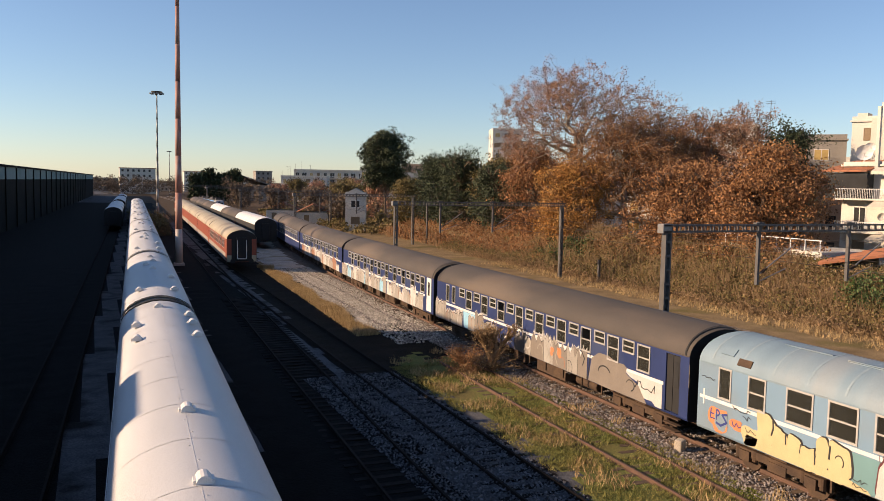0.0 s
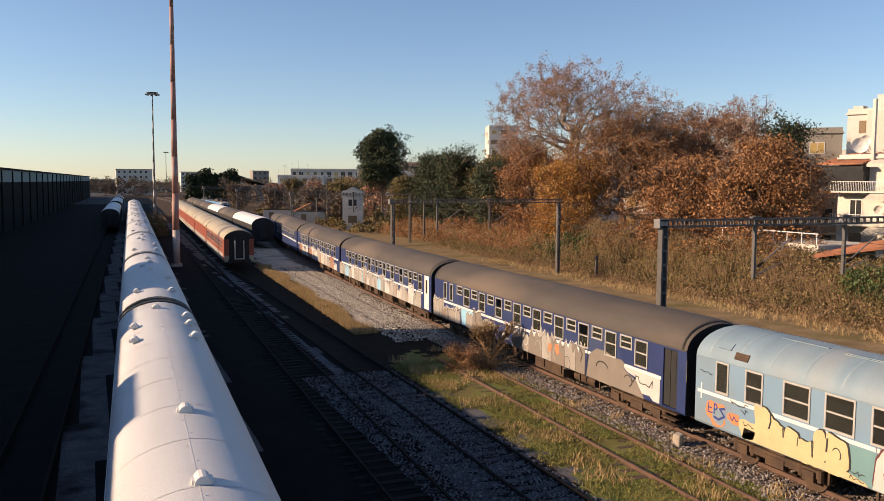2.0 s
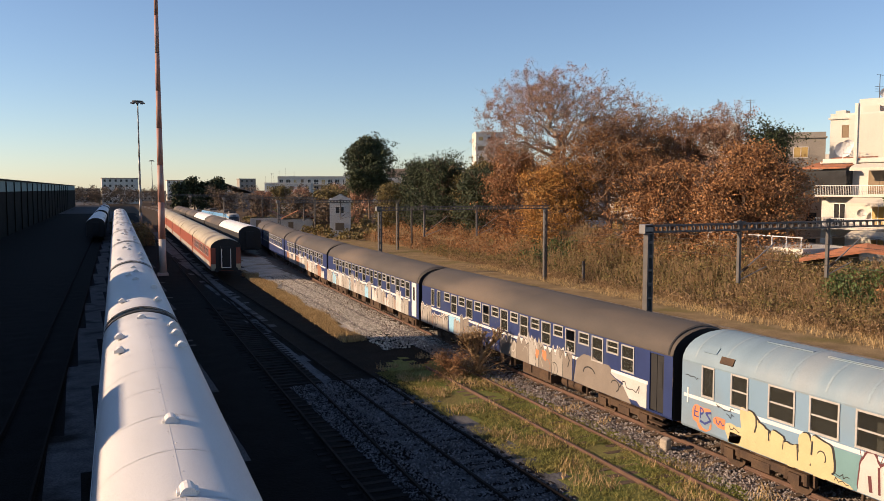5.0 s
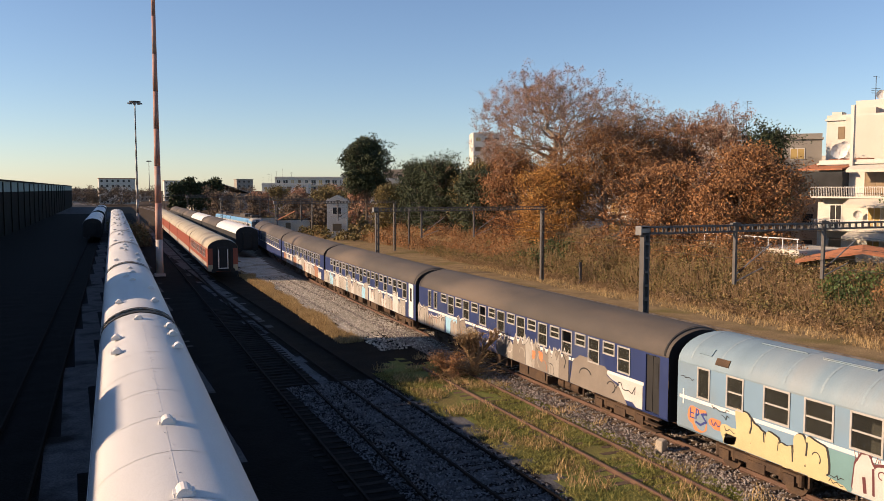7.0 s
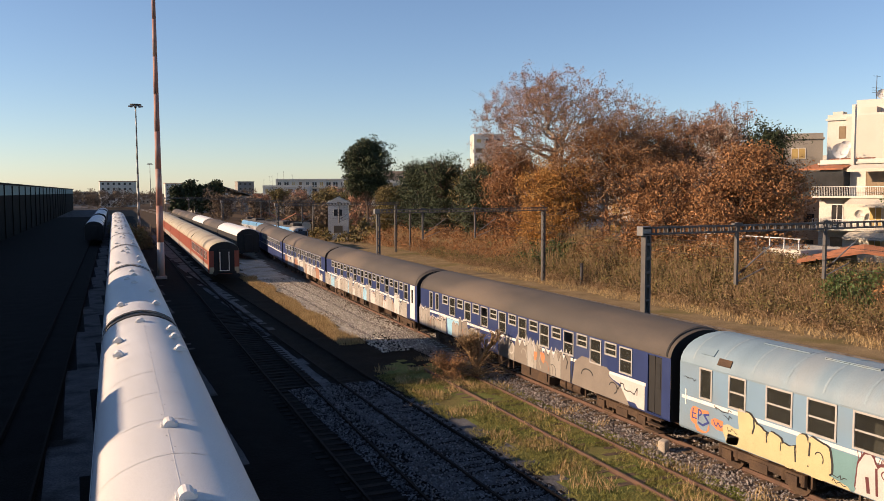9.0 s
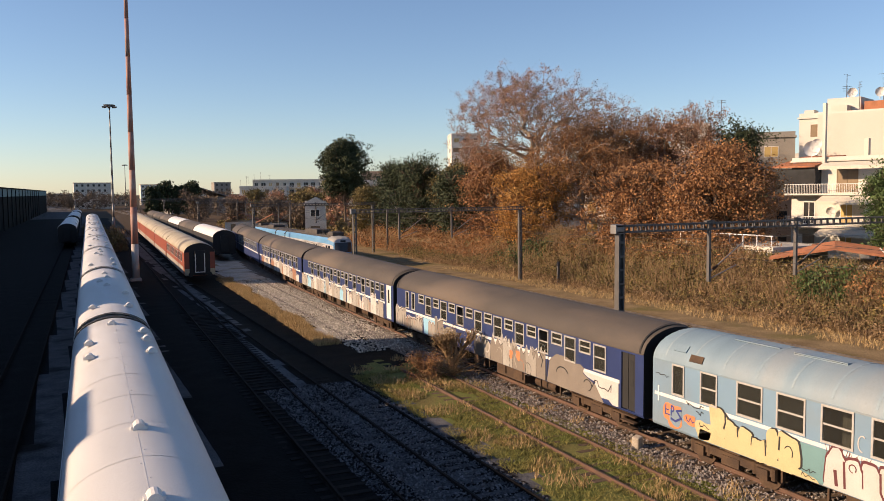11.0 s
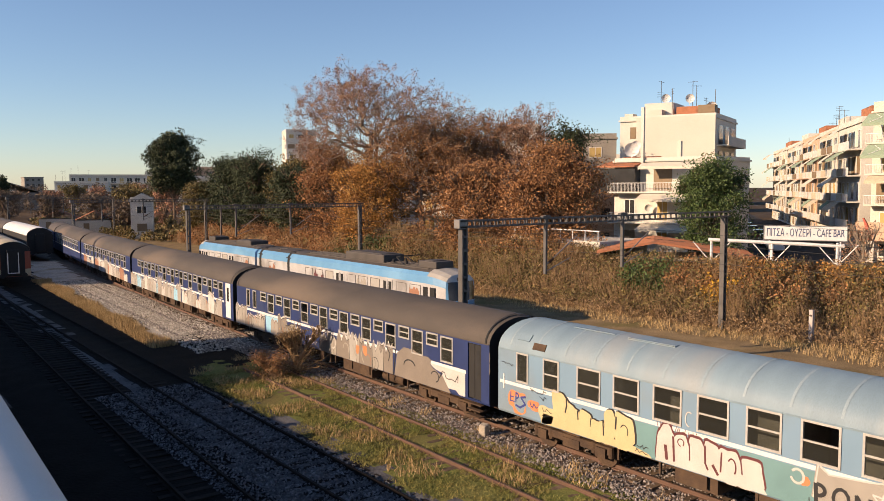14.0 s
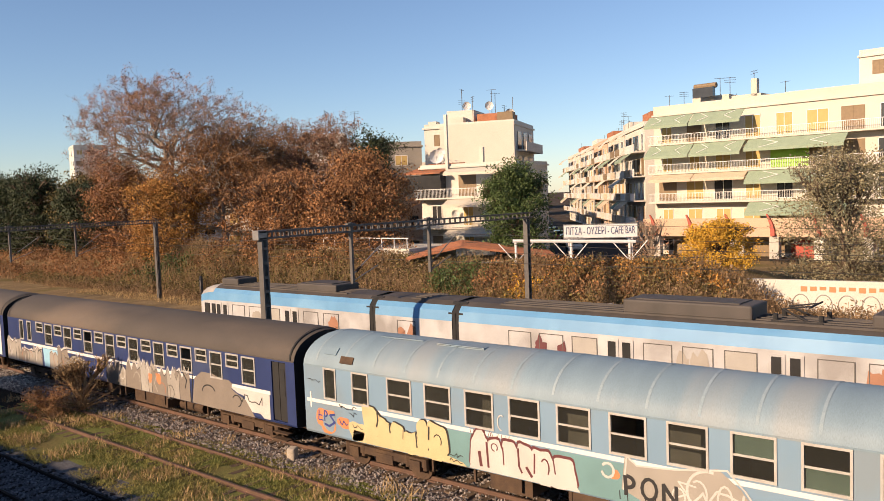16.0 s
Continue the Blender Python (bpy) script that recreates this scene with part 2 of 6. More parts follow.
def box(bm, x0, x1, y0, y1, z0, z1, mi=0):
    v = [bm.verts.new(p) for p in ((x0, y0, z0), (x1, y0, z0), (x1, y1, z0), (x0, y1, z0), (x0, y0, z1), (x1, y0, z1), (x1, y1, z1), (x0, y1, z1))]
    for q in ((3, 2, 1, 0), (4, 5, 6, 7), (0, 1, 5, 4), (1, 2, 6, 5), (2, 3, 7, 6), (3, 0, 4, 7)):
        bm.faces.new([v[i] for i in q]).material_index = mi


def boxed(*dims, bevel=0.0):
    bm = bmesh.new()
    box(bm, *dims)
    if bevel:
        bmesh.ops.bevel(bm, geom=bm.edges[:], offset=bevel, segments=2, affect="EDGES", profile=0.5)
    return bm


def beam(bm, a, b, r, r2=None, n=6):
    """A round bar from a to b."""
    a, b = Vector(a), Vector(b)
    r2 = r if r2 is None else r2
    q = (b - a).to_track_quat("Z", "Y")
    ring = [[bm.verts.new(p + q @ Vector((rr * math.cos(k * 2 * math.pi / n), rr * math.sin(k * 2 * math.pi / n), 0))) for k in range(n)] for p, rr in ((a, r), (b, r2))]
    for k in range(n):
        bm.faces.new((ring[0][k], ring[0][(k + 1) % n], ring[1][(k + 1) % n], ring[1][k]))
    bm.faces.new(ring[0][::-1])
    bm.faces.new(ring[1])


def loft(bm, profile, ys, closed=False, cap=False):
    """Sweep a list of (x, z) along y at ys; profile may be a function of y."""
    rows = [[bm.verts.new((x, y, z)) for x, z in (profile(y) if callable(profile) else profile)] for y in ys]
    n = len(rows[0])
    for r0, r1 in zip(rows, rows[1:]):
        for k in range(n if closed else n - 1):
            bm.faces.new((r0[k], r1[k], r1[(k + 1) % n], r0[(k + 1) % n]))
    if cap:
        bm.faces.new(rows[0])
        bm.faces.new(rows[-1][::-1])
    return rows


def patch(bm, outline, y0=0.0, z0=0.0, x=0.0):
    """A flat sheet in the plane of a coach side from an outline of (y, z)."""
    f = bm.faces.new([bm.verts.new((x, y0 + a, z0 + b)) for a, b in outline])
    if f.normal.x > 0:
        f.normal_flip()
    return f



# ---- ground ----
def bend(y):
    """How far the tracks swing to +x along the yard."""
    return 0.00065 * max(y, 0.0) ** 2


def lean(y):
    """The grey train's tracks run askew."""
    return 0.042 * y


def steps(stops):
    out = []
    for a, b, d in stops:
        n = max(1, round((b - a) / d))
        out += [a + (b - a) * k / n for k in range(n)]
    return out + [stops[-1][1]]


def bank(x, y):
    """Height of the ground: flat yard, then a cutting slope up to the town, which lies a little lower."""
    foot = 25.5 + 1.0 * noise.noise((0.05 * y, 3, 0)) + 0.03 * max(y - 20, 0)
    s = min(max((x - foot) / 4.5, 0.0), 1.0)
    back = min(max((x - 36) / 14, 0.0), 1.0)
    top = 2.7 - 1.6 * back * back * (3 - 2 * back)
    fade = 1.0 - min(max((y - 105) / 60, 0.0), 1.0)
    end = min(max((y + 9) / 8, 0.25), 1.0)
    return top * s * s * (3 - 2 * s) * (0.15 + 0.85 * fade) * end


def make_ground():
    xs = steps([(-3000, -300, 450), (-300, -60, 40), (-60, -24, 4), (-24, 40, 0.5), (40, 140, 5), (140, 500, 45), (500, 4000, 500)])
    ys = steps([(-3000, -200, 700), (-200, -30, 20), (-30, 70, 0.5), (70, 140, 2), (140, 400, 13), (400, 4500, 400)])
    verts, faces, mats = [], [], []
    for y in ys:
        for x in xs:
            near = -24 <= x <= 40 and -30 <= y <= 140
            z = bank(x, y) + (0.05 * noise.noise((0.9 * x, 0.9 * y, 0)) + 0.03 * noise.noise((3 * x, 3 * y, 5)) - 0.02 if near else 0)
            verts.append((x, y, z))
    w = len(xs)
    names = ("gravel", "pale_gravel", "grass", "straw", "earth", "ballast", "shaded_gravel", "shaded_weeds")
    for j in range(len(ys) - 1):
        for i in range(w - 1):
            x, y = (xs[i] + xs[i + 1]) / 2, (ys[j] + ys[j + 1]) / 2
            j1 = 0.9 * noise.noise((0.35 * x, 0.35 * y, 2)) + 0.5 * noise.noise((1.3 * x, 1.3 * y, 7))
            b = bend(y)
            # Materials 6 and 7 paint shade into the ground beside the silver coaches.
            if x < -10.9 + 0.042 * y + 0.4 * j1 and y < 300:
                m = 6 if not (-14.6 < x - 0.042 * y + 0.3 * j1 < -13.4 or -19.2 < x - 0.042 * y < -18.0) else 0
            elif y > 150 or x < -30:
                m = 4 if x > -5 else 0
            elif -0.7 < x - b + 0.4 * j1 < 3.9:
                m = 5
            elif x - b >= 3.9:
                m = 0 if x < 17 + 2 * j1 and x > 8.5 + j1 else (3 if x < 60 else 4)
            elif x > -4.9 + 0.05 * y + j1 and y < 17 + 2 * j1:
                m = 2
            elif x > -3.9 + 0.03 * y + j1 and y >= 17 + 2 * j1:
                m = 3 if x < -3.9 + 0.035 * y + 0.9 * j1 or noise.noise((0.25 * x, 0.12 * y, 6)) > 0.42 else 1
                # Shadow patch beside the blue coach, painted in as darkened weeds.
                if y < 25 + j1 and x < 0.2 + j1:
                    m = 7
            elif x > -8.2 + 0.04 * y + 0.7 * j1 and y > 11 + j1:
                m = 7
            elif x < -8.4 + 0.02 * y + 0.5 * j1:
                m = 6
            else:
                m = 0
            faces.append((j * w + i, j * w + i + 1, (j + 1) * w + i + 1, (j + 1) * w + i))
            mats.append(m)
    ob = raw("ground", verts, faces, names)
    ob.data.polygons.foreach_set("material_index", mats)
    ob.data.polygons.foreach_set("use_smooth", [True] * len(mats))
    tagged(ob, "railway yard ground of grey gravel, short grass and dry straw", "ground", kind="structure")


make_ground()


def track(label, line, y0, y1, worn, near=None, step=0.62, sunk=0.0, timber="sleeper"):
    """Two rails on timber sleepers along a centre line x = line(y). near: the stretch of y whose sleepers are pieces of their own."""
    t = thing("railway_track", pose(0, 0, 0), label, "track", kind="structure")
    for side in (-0.76, 0.76):
        bm = bmesh.new()
        ys = steps([(y0, y1, 3.0)])
        prof = lambda y: [(line(y) + side + a, b - sunk) for a, b in ((-0.07, 0.0), (-0.07, 0.03), (-0.012, 0.05), (-0.012, 0.12), (-0.036, 0.13), (-0.036, 0.17), (0.036, 0.17), (0.036, 0.13), (0.012, 0.12), (0.012, 0.05), (0.07, 0.03), (0.07, 0.0))]
        loft(bm, prof, ys)
        # Rails of the shaded tracks take the same shade-darkened colour as their sleepers.
        part("rail", bm, "oily_sleeper" if timber != "sleeper" else "rail_worn" if worn else "rail", t)
    if near:
        a, b = near
        first = None
        k = 0
        y = a
        while y < b:
            m = pose(line(y), y, 0.0, 0, 0, -math.degrees(math.atan(line(y + 0.5) - line(y - 0.5))) + random.uniform(-1, 1))
            if first is None:
                first = part("sleeper", boxed(-1.25, 1.25, -0.12, 0.12, -0.1, 0.045 - sunk, bevel=0.012), timber, t)
                first.matrix_basis = m
            else:
                share("sleeper", first, m, t)
            y += step
            k += 1
    return t


blue_line = lambda y: 1.41 + bend(y)
track("rusty track under the parked blue coaches", blue_line, -32, 190, False, (-20, 40))
track("overgrown disused track sunk in the grass", lambda y: -2.2 + 0.02 * y, -30, 15, False, (-14, 12), sunk=0.06)
track("gravel track in the shade beside the grass", lambda y: -6.5 + 0.004 * y, -30, 70, False, (-10, 16), sunk=0.05, timber="oily_sleeper")
track("yard track beside the silver coaches", lambda y: -9.9 + lean(y), -30, 200, False, (-6, 40), sunk=0.04, timber="oily_sleeper")
track("track under the silver coaches", lambda y: -16.17 + lean(y), -40, 260, True)
track("yard track on the dark side of the silver coaches", lambda y: -20.2 + lean(y), -30, 260, False, timber="oily_sleeper")
track("main line track of the railcar", lambda y: 12.8, -60, 420, True, (-12, 12))
track("second main line track beside the cutting", lambda y: 17.6, -60, 420, True)


# ---- coaches ----
ROOF = [(-1.40, 3.10), (-1.37, 3.28), (-1.27, 3.48), (-1.10, 3.67), (-0.88, 3.82), (-0.60, 3.94), (-0.30, 4.02), (0, 4.05), (0.30, 4.02), (0.60, 3.94), (0.88, 3.82), (1.10, 3.67), (1.27, 3.48), (1.37, 3.28), (1.40, 3.10)]


def side_panel(bm, x, length, z0, z1, holes):
    """A flat side with real openings. holes: (y0, y1, z0, z1)."""
    ys = sorted({0.0, length, *[v for h in holes for v in h[:2]]})
    zs = sorted({z0, z1, *[v for h in holes for v in h[2:]]})
    grid = {}
    for a in ys:
        for b in zs:
            grid[a, b] = bm.verts.new((x, a, b))
    for a, a1 in zip(ys, ys[1:]):
        for b, b1 in zip(zs, zs[1:]):
            c, d = (a + a1) / 2, (b + b1) / 2
            if any(h[0] < c < h[1] and h[2] < d < h[3] for h in holes):
                continue
            f = bm.faces.new((grid[a, b], grid[a, b1], grid[a1, b1], grid[a1, b]))
    for h in holes:
        q = [(h[0], h[2]), (h[1], h[2]), (h[1], h[3]), (h[0], h[3])]
        for (a, b), (c, d) in zip(q, q[1:] + q[:1]):
            bm.faces.new([bm.verts.new(p) for p in ((x, a, b), (x, c, d), (x + 0.06, c, d), (x + 0.06, a, b))])


def ring(bm, x0, x1, y0, y1, z0, z1, w):
    box(bm, x0, x1, y0, y1, z0, z0 + w)
    box(bm, x0, x1, y0, y1, z1 - w, z1)
    box(bm, x0, x1, y0, y0 + w, z0 + w, z1 - w)
    box(bm, x0, x1, y1 - w, y1, z0 + w, z1 - w)


def bogie(parent, y, small=False):
    bm = bmesh.new()
    for sx in (-1.0, 1.0):
        box(bm, sx - 0.06, sx + 0.06, y - 1.55, y + 1.55, 0.48, 0.72)
        box(bm, sx - 0.09, sx + 0.09, y - 0.35, y + 0.35, 0.34, 0.62)
        for k in (-1.25, 1.25):
            box(bm, sx - 0.13, sx + 0.13, y + k - 0.2, y + k + 0.2, 0.36, 0.66)
            for s in (-0.34, 0.34):
                beam(bm, (sx, y + k + s, 0.4), (sx, y + k + s, 0.74), 0.09, n=8)
    box(bm, -1.0, 1.0, y - 0.3, y + 0.3, 0.45, 0.85)
    bg = part("bogie", bm, "under", parent)
    for k in (-1.25, 1.25):
        for sx in (-0.76, 0.76):
            bm = bmesh.new()
            beam(bm, (sx - 0.07, y + k, 0.47), (sx + 0.07, y + k, 0.47), 0.46, n=20)
            beam(bm, (sx - 0.14, y + k, 0.47), (sx + 0.14, y + k, 0.47), 0.13, n=12)
            part("wheel", bm, "under", bg)


def coach(name, m, length, label, body, roof, windows=(), door=None, group="parked coaches", underside=True, plain=False, ends="black"):
    """A passenger coach; y from its near end. windows: (y0, y1, z0, z1, kind)."""
    t = thing(name, m, label, "railway coach", group)
    L = length
    holes = [w[:4] for w in windows] + ([(*door, 1.02, 3.02)] if door else [])
    bm = bmesh.new()
    side_panel(bm, -1.40, L, 1.0, 3.10, holes)
    side_panel(bm, 1.40, L, 1.0, 3.10, [])
    for x in (-1, 1):
        rows = [(x * 1.40, 1.0), (x * 1.36, 0.93), (x * 1.2, 0.90)]
        loft(bm, rows, (0, L))
    box(bm, -1.2, 1.2, 0.02, L - 0.02, 0.90, 1.02)
    part("body", bm, body, t)
    for y, s in ((0.0, -1), (L, 1)):
        bm = bmesh.new()
        pts = [(-1.36, 0.93)] + [(a * 0.99, 3.10 + (b - 3.10) * 0.89) for a, b in ROOF] + [(1.36, 0.93)]
        f = bm.faces.new([bm.verts.new((a, y, b)) for a, b in pts])
        if y == 0.0:
            f.normal_flip()
        ring2 = boxed(-0.5, 0.5, min(y, y + 0.25 * s), max(y, y + 0.25 * s), 1.15, 3.25, bevel=0.06)
        me = bpy.data.meshes.new("tmp")
        ring2.to_mesh(me)
        ring2.free()
        bm.from_mesh(me)
        bpy.data.meshes.remove(me)
        for sx in (-0.87, 0.87):
            beam(bm, (sx, y, 1.02), (sx, y + 0.32 * s, 1.02), 0.08, n=10)
            beam(bm, (sx, y + 0.3 * s, 1.02), (sx, y + 0.36 * s, 1.02), 0.22, n=14)
        part("end_wall", bm, ends, t)
    bm = bmesh.new()

    def dome(y):
        k = min(y, L - y)
        e = 1.0 if k > 0.5 else 0.90 + 0.10 * math.sin(k / 0.5 * math.pi / 2)
        return [(x * (0.985 + 0.015 * e), 3.10 + (z - 3.10) * e) for x, z in ROOF]

    loft(bm, dome, [0, 0.12, 0.3, 0.5] + steps([(0.7, L - 0.7, 1.2)]) + [L - 0.5, L - 0.3, L - 0.12, L])
    part("roof", bm, roof, t, smooth=True)
    bm = bmesh.new()
    for x in (-1.42, 1.405):
        box(bm, x, x + 0.015, 0.02, L - 0.02, 3.085, 3.125)
    part("gutter", bm, roof, t)
    for y0, y1, z0, z1, kind in windows:
        bm = bmesh.new()
        ring(bm, -1.425, -1.36, y0 - 0.03, y1 + 0.03, z0 - 0.03, z1 + 0.03, 0.055)
        if kind != "narrow":
            zm = z0 + (z1 - z0) * (0.5 if kind != "tall" else 0.52)
            box(bm, -1.415, -1.37, y0 + 0.02, y1 - 0.02, zm - 0.022, zm + 0.022)
        w = part("window", bm, "frame_metal", t)
        if kind == "open":
            part("pane", boxed(-1.395, -1.388, y0 + 0.02, y1 - 0.02, z0 + 0.02, zm), "glass", w).visible_shadow = False
        else:
            part("pane", boxed(-1.395, -1.388, y0 + 0.02, y1 - 0.02, z0 + 0.02, z1 - 0.02), "glass", w).visible_shadow = False
        if kind in ("blind", "narrow"):
            zb = z0 if kind == "narrow" else zm
            part("blind", boxed(-1.36, -1.35, y0 + 0.03, y1 - 0.03, zb + 0.02, z1 - (0.25 if kind == "narrow" else 0.03)), "curtain", w, "faded green roller blind")
        if kind == "lowblind":
            part("blind", boxed(-1.36, -1.35, y0 + 0.03, y1 - 0.03, z0 + 0.02, zm), "curtain", w, "faded green roller blind")
    if windows:
        bm = bmesh.new()
        box(bm, -1.3, 1.35, 0.1, L - 0.1, 1.2, 1.24)
        box(bm, 1.25, 1.3, 0.1, L - 0.1, 1.24, 3.2)
        box(bm, 0.42, 0.46, 0.8, L - 0.8, 1.24, 3.2)
        ys = sorted({round((a[1] + b[0]) / 2, 2) for a, b in zip(windows, windows[1:])})
        for k, y in enumerate(ys):
            if k % 2 == 0:
                box(bm, -1.3, 0.42, y - 0.02, y + 0.02, 1.24, 3.2)
                box(bm, -1.2, 0.3, y + 0.05, y + 0.45, 1.24, 1.75)
                box(bm, -1.2, 0.3, y + 0.05, y + 0.16, 1.75, 2.45)
        part("interior", bm, "interior", t, "dim compartment walls and seats")
    if door:
        # Door leaves are coloured black to imitate the unlit doorway behind them.
        bm = bmesh.new()
        box(bm, -1.38, -1.33, door[0] + 0.02, door[0] + 0.36, 1.05, 3.0)
        box(bm, -1.36, -1.31, door[1] - 0.34, door[1] - 0.02, 1.05, 3.0)
        d = part("door", bm, "black", t, "half-open folding door blackened for the dark doorway")
        bm = bmesh.new()
        box(bm, -1.39, -1.385, door[0] + 0.08, door[0] + 0.28, 1.9, 2.8)
        part("pane", bm, "window_dark", d)
        bm = bmesh.new()
        for k in range(3):
            box(bm, -1.5 + 0.05 * k, -1.25, door[0], door[1], 0.42 + 0.2 * k, 0.46 + 0.2 * k)
        part("step", bm, "under", t)
    if underside:
        bogie(t, 3.1)
        bogie(t, L - 3.1)
        bm = bmesh.new()
        box(bm, -0.2, 0.2, 0.5, L - 0.5, 0.72, 0.92)
        box(bm, -1.25, -0.45, L * 0.36, L * 0.47, 0.42, 0.90)
        box(bm, -1.28, -0.6, L * 0.52, L * 0.57, 0.5, 0.90)
        box(bm, -1.2, -0.5, L * 0.62, L * 0.68, 0.45, 0.90)
        beam(bm, (-0.8, L * 0.27, 0.6), (-0.8, L * 0.34, 0.6), 0.22, n=12)
        beam(bm, (-1.0, 1.0, 0.8), (-1.0, L - 1.0, 0.8), 0.035)
        for k in range(9):
            y = 5.2 + k * (L - 10.4) / 8
            box(bm, -1.3, -1.24, y - 0.03, y + 0.03, 0.55, 0.92)
        part("underframe", bm, "under", t)
    return t


def stripe(parent, y0, y1, z0, z1, material="white_paint", x=-1.404):
    bm = bmesh.new()
    box(bm, x, x + 0.003, y0, y1, z0, z1)
    return part("stripe", bm, material, parent)


# light blue sleeping coach
LB = 22.4
lw = [(LB - 1.55, LB - 1.05, 2.12, 3.06, "narrow"), (LB - 2.95, LB - 2.30, 2.12, 3.06, "half")]
kinds = ["half", "half", "half", "half", "half", "open", "half", "blind", "lowblind", "half", "half", "half"]
for k in range(12):
    y = LB - 3.76 - 1.435 * k
    lw.append((y - 0.90, y, 2.12, 3.06, kinds[k]))
light_coach = coach("sleeping_coach", pose(1.41, -LB, 0), LB - 0.1, "faded light blue sleeping coach covered in graffiti, parked on rusty track", "lightblue", "lightblue_roof", sorted(lw), ends="black")
stripe(light_coach, 0.05, LB - 0.2, 1.93, 2.04)
bm = bmesh.new()
box(bm, -1.41, -1.405, LB - 0.42, LB - 0.36, 1.75, 2.25)
part("vertical_mark", bm, "white_paint", light_coach)
for k in range(18):
    y = 0.6 + k * 1.24
    bm = bmesh.new()
    loft(bm, [(x * 1.003, 3.10 + (z - 3.10) * 1.004 + 0.004) for x, z in ROOF[1:-1]], (y, y + 0.07))
    part("roof_seam", bm, "pale_streak", light_coach)
for y0, y1, k0, k1 in ((LB - 1.5, LB - 0.95, 2, 3), (LB - 2.3, LB - 1.75, 1, 2)):
    a, b = ROOF[k0], ROOF[k1]
    bm = bmesh.new()
    q = [(a[0], y0, a[1]), (a[0], y1, a[1]), (b[0], y1, b[1]), (b[0], y0, b[1])]
    nrm = Vector((-0.75, 0, 0.66)) * 0.03
    lo, hi = [bm.verts.new(p) for p in q], [bm.verts.new(Vector(p) + nrm) for p in q]
    bm.faces.new(hi)
    for i in range(4):
        bm.faces.new((lo[i], lo[(i + 1) % 4], hi[(i + 1) % 4], hi[i]))
    bmesh.ops.recalc_face_normals(bm, faces=bm.faces[:])
    part("roof_hatch", bm, "lightblue_roof" if k0 == 2 else "under", light_coach)
for y0, y1, x0, x1, z in ((LB - 4.3, LB - 2.6, -0.35, 0.25, 4.03), (LB - 6.6, LB - 4.9, -0.45, 0.1, 4.03)):
    bm = bmesh.new()
    ring(bm, x0, x1, y0, y1, z - 0.05, z + 0.006, 0.02)
    part("roof_walkway", bm, "lightblue_roof", light_coach)

# dark blue coaches
def blue_windows(shift, pairs, kind_tall="tall"):
    out = []
    for k in range(pairs):
        y = shift + 1.905 * k
        out.append((y, y + 0.70, 2.08, 3.0, kind_tall if k % 4 != 2 else "open"))
        out.append((y + 0.93, y + 1.62, 2.58, 3.02, "half"))
    return out


BL = 22.2
def along(y0, off=0.0):
    """Pose of a coach that starts at y0 on the curved track."""
    y1 = y0 + BL
    return pose(blue_line(y0) + off, y0, 0, 0, 0, -math.degrees(math.atan2(blue_line(y1) - blue_line(y0), BL)))


blue_coach = coach("passenger_coach", along(0.35), BL, "dark blue passenger coach with sooty roof and silver graffiti", "blue", "blue_roof", blue_windows(2.1, 9) + [(19.55, 19.95, 2.1, 3.0, "narrow"), (20.4, 20.8, 2.1, 3.0, "narrow")], door=(0.45, 1.2))
stripe(blue_coach, 1.3, BL - 0.1, 1.86, 1.98)
blue_two = coach("passenger_coach", along(23.1), BL, "dark blue passenger coach with one white end door", "blue", "blue_roof", blue_windows(1.6, 10))
stripe(blue_two, 1.5, BL - 0.1, 1.86, 1.98)
bm = boxed(-1.43, -1.40, 0.35, 1.15, 1.05, 3.05, bevel=0.01)
d = part("door", bm, "white_paint", blue_two, "white entrance door")
part("pane", boxed(-1.435, -1.43, 0.6, 0.9, 2.0, 2.8), "window_dark", d)
for k, (y0, tall) in enumerate(((45.85, 10), (68.6, 10), (91.4, 0))):
    c = coach("passenger_coach", along(y0), BL if k < 2 else 9.0, "dark blue passenger coach far along the curved train", "blue", "blue_roof", blue_windows(1.6, tall))
    stripe(c, 0.5, 8.5 if k == 2 else BL - 0.2, 1.86, 1.98)

# roof end lips of the blue coaches
for c in (blue_coach, blue_two):
    for y in (0.16, BL - 0.24):
        bm = bmesh.new()
        loft(bm, [(x * 1.012, 3.10 + (z - 3.10) * 0.985 + 0.02) for x, z in ROOF], (y, y + 0.08))
        part("roof_lip", bm, "black", c)


# ---- sprayed paint on the coaches ----
def blob(bm, y, z, w, h, x, seed, n=22, rough=0.18):
    """A rounded sprayed shape about (y, z)."""
    rng = random.Random(seed)
    ph = [rng.uniform(0, 6.28) for _ in range(4)]
    o = []
    for k in range(n):
        a = 2 * math.pi * k / n
        r = 1 + rough * (math.sin(2 * a + ph[0]) * 0.5 + math.sin(3 * a + ph[1]) * 0.6 + math.sin(5 * a + ph[2]) * 0.4)
        c, d = math.cos(a), math.sin(a)
        o.append((y + w / 2 * r * math.copysign(abs(c) ** 0.7, c), max(0.94, z + h / 2 * r * math.copysign(abs(d) ** 0.7, d))))
    patch(bm, o, 0, 0, x)


def ribbon(bm, pts, width, x):
    """A sprayed line through (y, z) points."""
    for k, ((a, b), (c, d)) in enumerate(zip(pts, pts[1:])):
        u = Vector((c - a, d - b))
        if u.length < 1e-4:
            continue
        p = Vector((-u.y, u.x)).normalized() * width / 2
        e = u.normalized() * width * 0.3
        patch(bm, [(a - e.x + p.x, b - e.y + p.y), (c + e.x + p.x, d + e.y + p.y), (c + e.x - p.x, d + e.y - p.y), (a - e.x - p.x, b - e.y - p.y)], 0, 0, x - 0.0004 * k)


